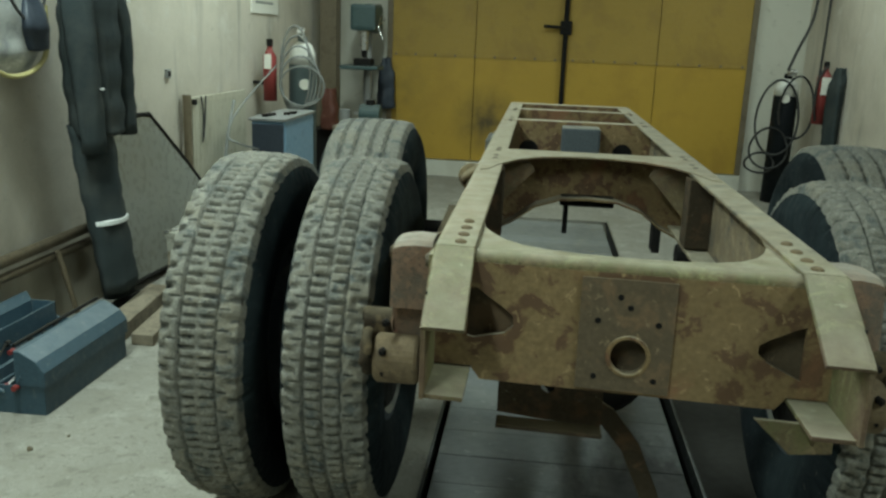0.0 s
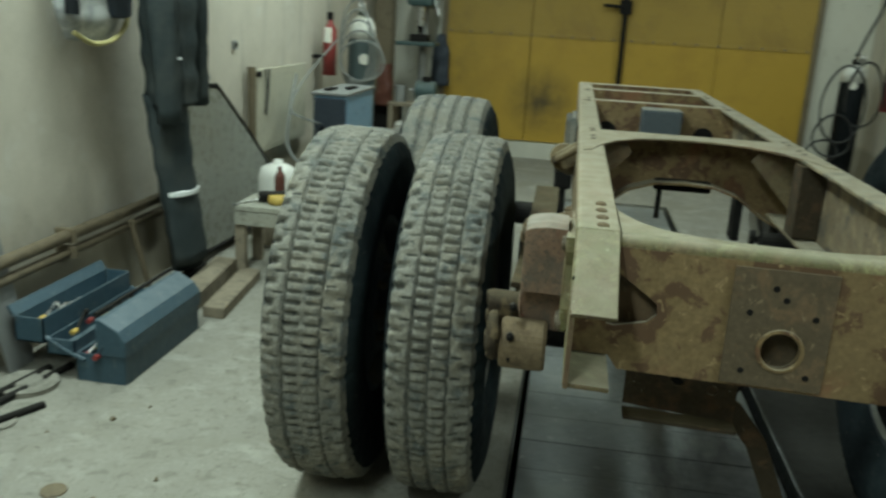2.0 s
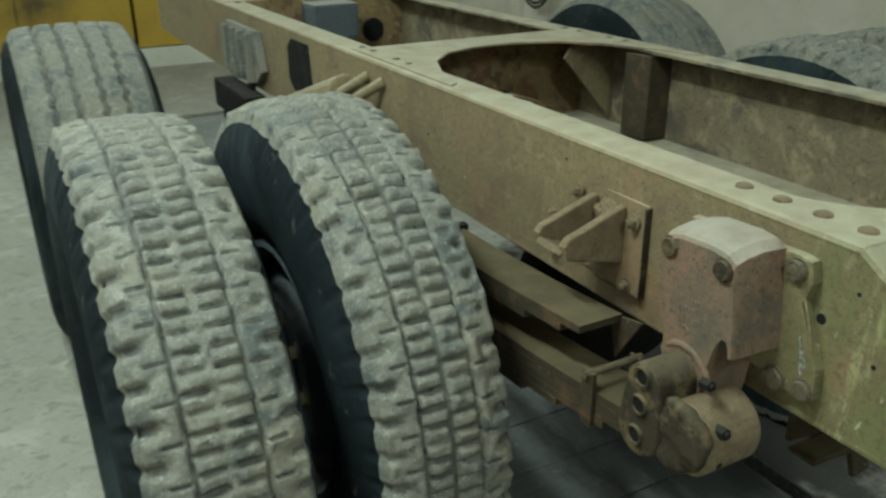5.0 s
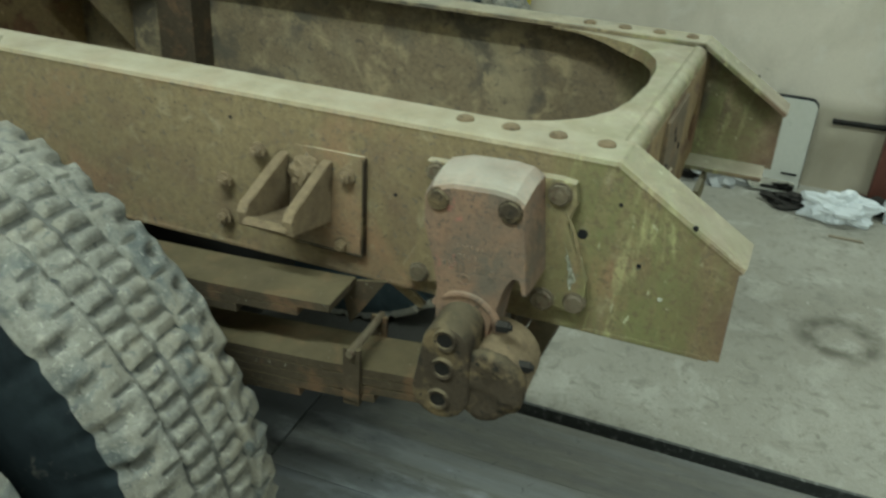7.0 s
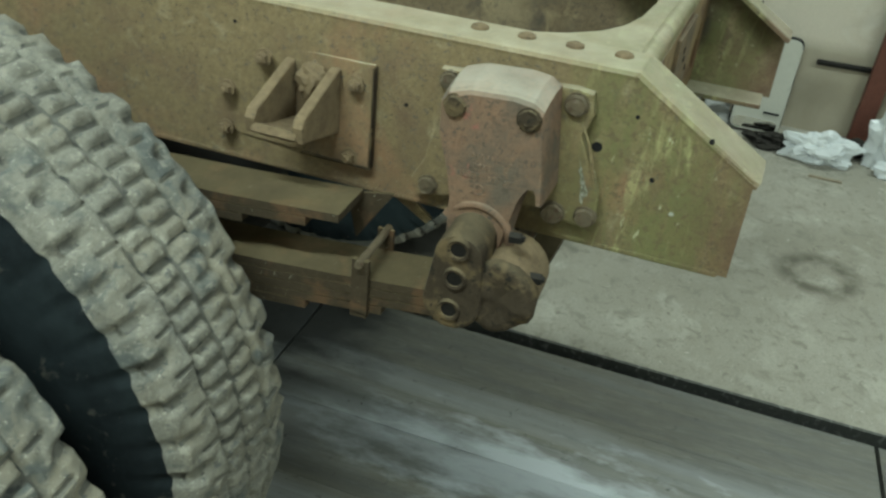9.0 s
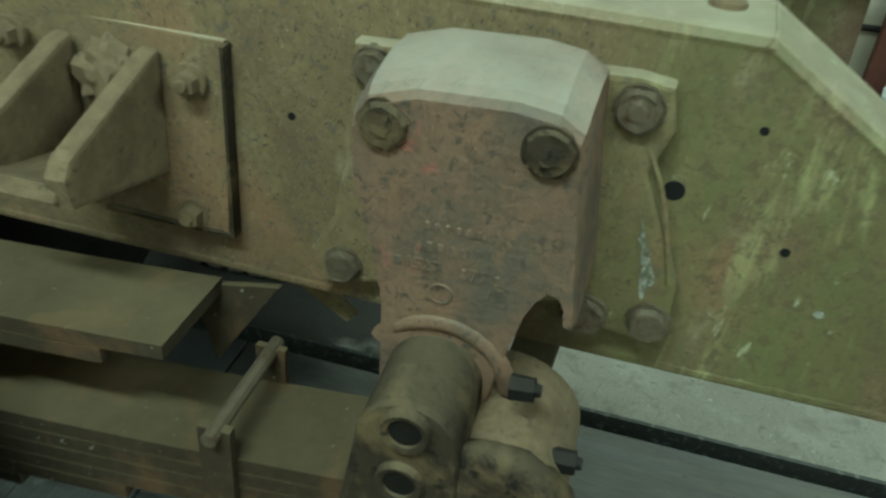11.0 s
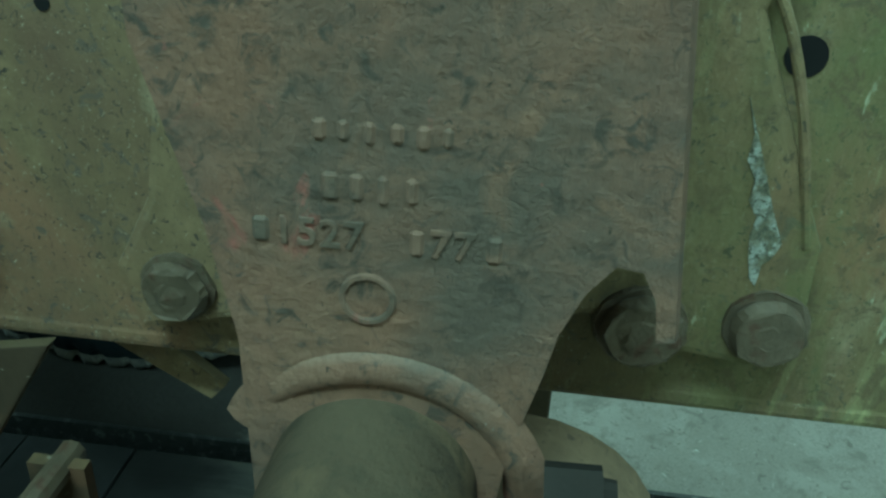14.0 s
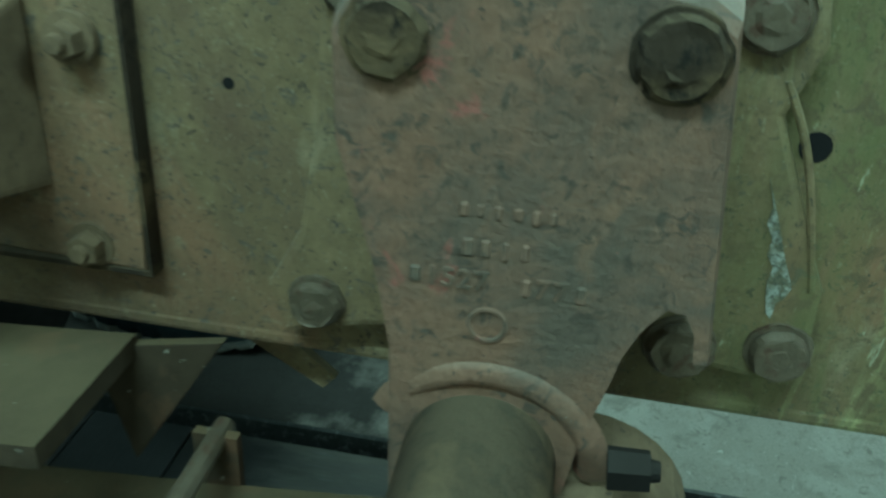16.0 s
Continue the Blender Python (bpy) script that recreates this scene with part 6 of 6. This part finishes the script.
ypost = thing("yellow_post", 2.44, 2.54, 0, "yellow painted steel guard post by the wall", "post")
part("post", rod((2.43, 2.545, 0), (2.43, 2.53, 2.6), 0.032, seg=14), M_YELLOW, ypost, smooth=True)
part("foot", box(2.37, 2.49, 2.48, 2.61, 0, 0.012, 0.003), M_YELLOW, ypost)
gpost = thing("grey_duct", 2.46, 3.29, 0, "grey cable duct running up the wall", "duct")
part("duct", box(2.44, WR, 3.25, 3.33, 0.5, 2.9, 0.006), M_GREYPLATE, gpost)
rpost = thing("steel_post", 2.45, 0.85, 0, "red-brown painted steel post against the wall", "post")
part("post", box(2.42, 2.47, 0.82, 0.90, 0, 2.8, 0.006), M_REDBROWN, rpost)
part("foot", box(2.39, 2.49, 0.79, 0.93, 0, 0.012, 0.003), M_REDBROWN, rpost)
epipe = thing("wall_pipe", 2.47, 0.6, 0.33, "thin dark pipe along the foot of the wall", "pipe")
part("pipe", rod((2.47, 1.12, 0.325), (2.47, 0.9, 0.33), 0.013, seg=10), M_DARK, epipe)
part("pipe", tube([(2.47, 0.82, 0.33), (2.47, 0.66, 0.325), (2.47, 0.62, 0.34), (2.47, 0.2, 0.34), (2.47, -1.5, 0.35)], 0.012, 8), M_DARK, epipe)

mirror = thing("side_mirror", 2.34, 1.31, 0, "large truck side mirror leaning on the wall", "mirror")


def rounded(y0, y1, z0, z1, r):
    return arc(y1 - r, z1 - r, r, 0, 90, 5) + arc(y0 + r, z1 - r, r, 90, 180, 5) + arc(y0 + r, z0 + r, r, 180, 270, 5) + arc(y1 - r, z0 + r, r, 270, 360, 5)


def tip(bm):
    for v in bm.verts:
        v.co.x += 0.16 * (v.co.z - 0.0)
    return bm


part("shell", tip(prism(rounded(1.195, 1.415, 0.01, 0.425, 0.035), "x", 2.325, 2.36, 0.01)), M_BLACK, mirror, "black shell")
part("glass", tip(prism(rounded(1.199, 1.409, 0.014, 0.419, 0.034), "x", 2.319, 2.3245)), M_MIRRORTONE, mirror, "upper glass in the tone of the mirrored wall")
part("lower_glass", tip(prism(rounded(1.212, 1.398, 0.026, 0.07, 0.02), "x", 2.314, 2.3185)), M_MIRROR, mirror, "bright mirror strip")
part("divider", tip(box(2.312, 2.3185, 1.215, 1.28, 0.098, 0.106, 0.002)), M_BLACK, mirror)


def crumpled(centre, size, seed, amount=0.35):
    """A crumpled bag or rag."""
    bm = bmesh.new()
    bmesh.ops.create_icosphere(bm, subdivisions=4, radius=1.0)
    off = Vector((seed * 7.3, seed * 3.1, seed * 1.7))
    for v in bm.verts:
        d = noise.noise(v.co * 1.7 + off) * 1.2 + 0.7 * noise.noise(v.co * 4.1 + off) + 0.4 * abs(noise.noise(v.co * 9.0 + off))
        p = v.co * (1 + amount * d)
        v.co = Vector((centre[0] + p.x * size[0], centre[1] + p.y * size[1], max(0.002, centre[2] + p.z * size[2])))
    return bm


b1 = thing("plastic_bag", 2.12, 1.05, 0, "crumpled clear plastic bag on the floor by the wall", "plastic bag", "plastic bags")
part("film", crumpled((2.16, 1.04, 0.055), (0.07, 0.13, 0.065), 2, 0.5), M_BAG, b1)
b2 = thing("plastic_bag", 2.2, 0.75, 0, "upright clear plastic carrier bag with handle loops", "plastic bag", "plastic bags")
part("film", crumpled((2.24, 0.76, 0.11), (0.06, 0.09, 0.16), 5, 0.45), M_BAG, b2)
part("film_foot", crumpled((2.14, 0.68, 0.03), (0.05, 0.11, 0.04), 6, 0.5), M_BAG, b2)
part("handle_loop", tube([(2.26, 0.70, 0.22), (2.28, 0.66, 0.30), (2.29, 0.60, 0.31), (2.28, 0.57, 0.26), (2.26, 0.63, 0.17)], 0.012, 8), M_BAG, b2, smooth=True)
part("handle_loop", tube([(2.26, 0.80, 0.22), (2.30, 0.76, 0.33), (2.31, 0.72, 0.40), (2.29, 0.73, 0.30), (2.26, 0.74, 0.22)], 0.014, 8), M_BAG, b2, smooth=True)
for k, (cx, cy, sx, sy, sz, mat, lab) in enumerate(((2.22, 1.22, 0.05, 0.10, 0.03, M_DARK, "dark oily rag on the floor by the wall"), (2.38, 1.55, 0.08, 0.12, 0.08, M_GREYPLATE, "dull grey rag heap by the wall"), (2.32, 0.9, 0.06, 0.08, 0.035, M_DARK, "dark rag beside the post"), (2.32, 0.50, 0.07, 0.12, 0.10, M_PIPE, "brown crumpled sack by the wall"), (2.22, 0.35, 0.09, 0.14, 0.07, M_DARK, "black rubber scrap by the wall"), (2.36, 1.78, 0.07, 0.14, 0.07, M_DARK, "dark scrap heap by the wall"), (2.38, 0.05, 0.08, 0.2, 0.09, M_DARK, "dark rubbish heap by the wall"))):
    ob = thing("rag", cx, cy, 0, lab, "rag", "rags by the wall")
    part("rag", crumpled((cx, cy, sz * 0.6), (sx, sy, sz), 11 + k, 0.6), mat, ob)
chip = thing("wood_chip", 1.98, 0.99, 0, "thin splinter of wood on the floor", "splinter")
part("chip", box(1.975, 1.99, 0.94, 1.07, 0, 0.008, 0.002), M_WOOD, chip)


# ---- boards of the pit cover ----
def board_piece(x0, x1, y0, y1, z1, mat):
    ob = part("board", box(x0, x1, y0, y1, z1 - 0.035, z1, 0.001, segments=1), mat, pit_cover)
    return ob


rnd = random.Random(11)
for y0, y1 in ((-0.85, 0.945), (0.955, 2.435)):
    for k in range(4):
        x0 = -0.485 + 0.2205 * k
        board_piece(x0 + 0.0003, x0 + 0.2202, y0, y1, 0.0 - 0.0015 * rnd.random(), M_BOARD)
for k in range(23):
    y0 = 2.44 + 0.2025 * k
    board_piece(-0.485, 0.397, y0 + 0.0012, y0 + 0.2013, 0.0 - 0.002 * rnd.random(), M_CROSS)
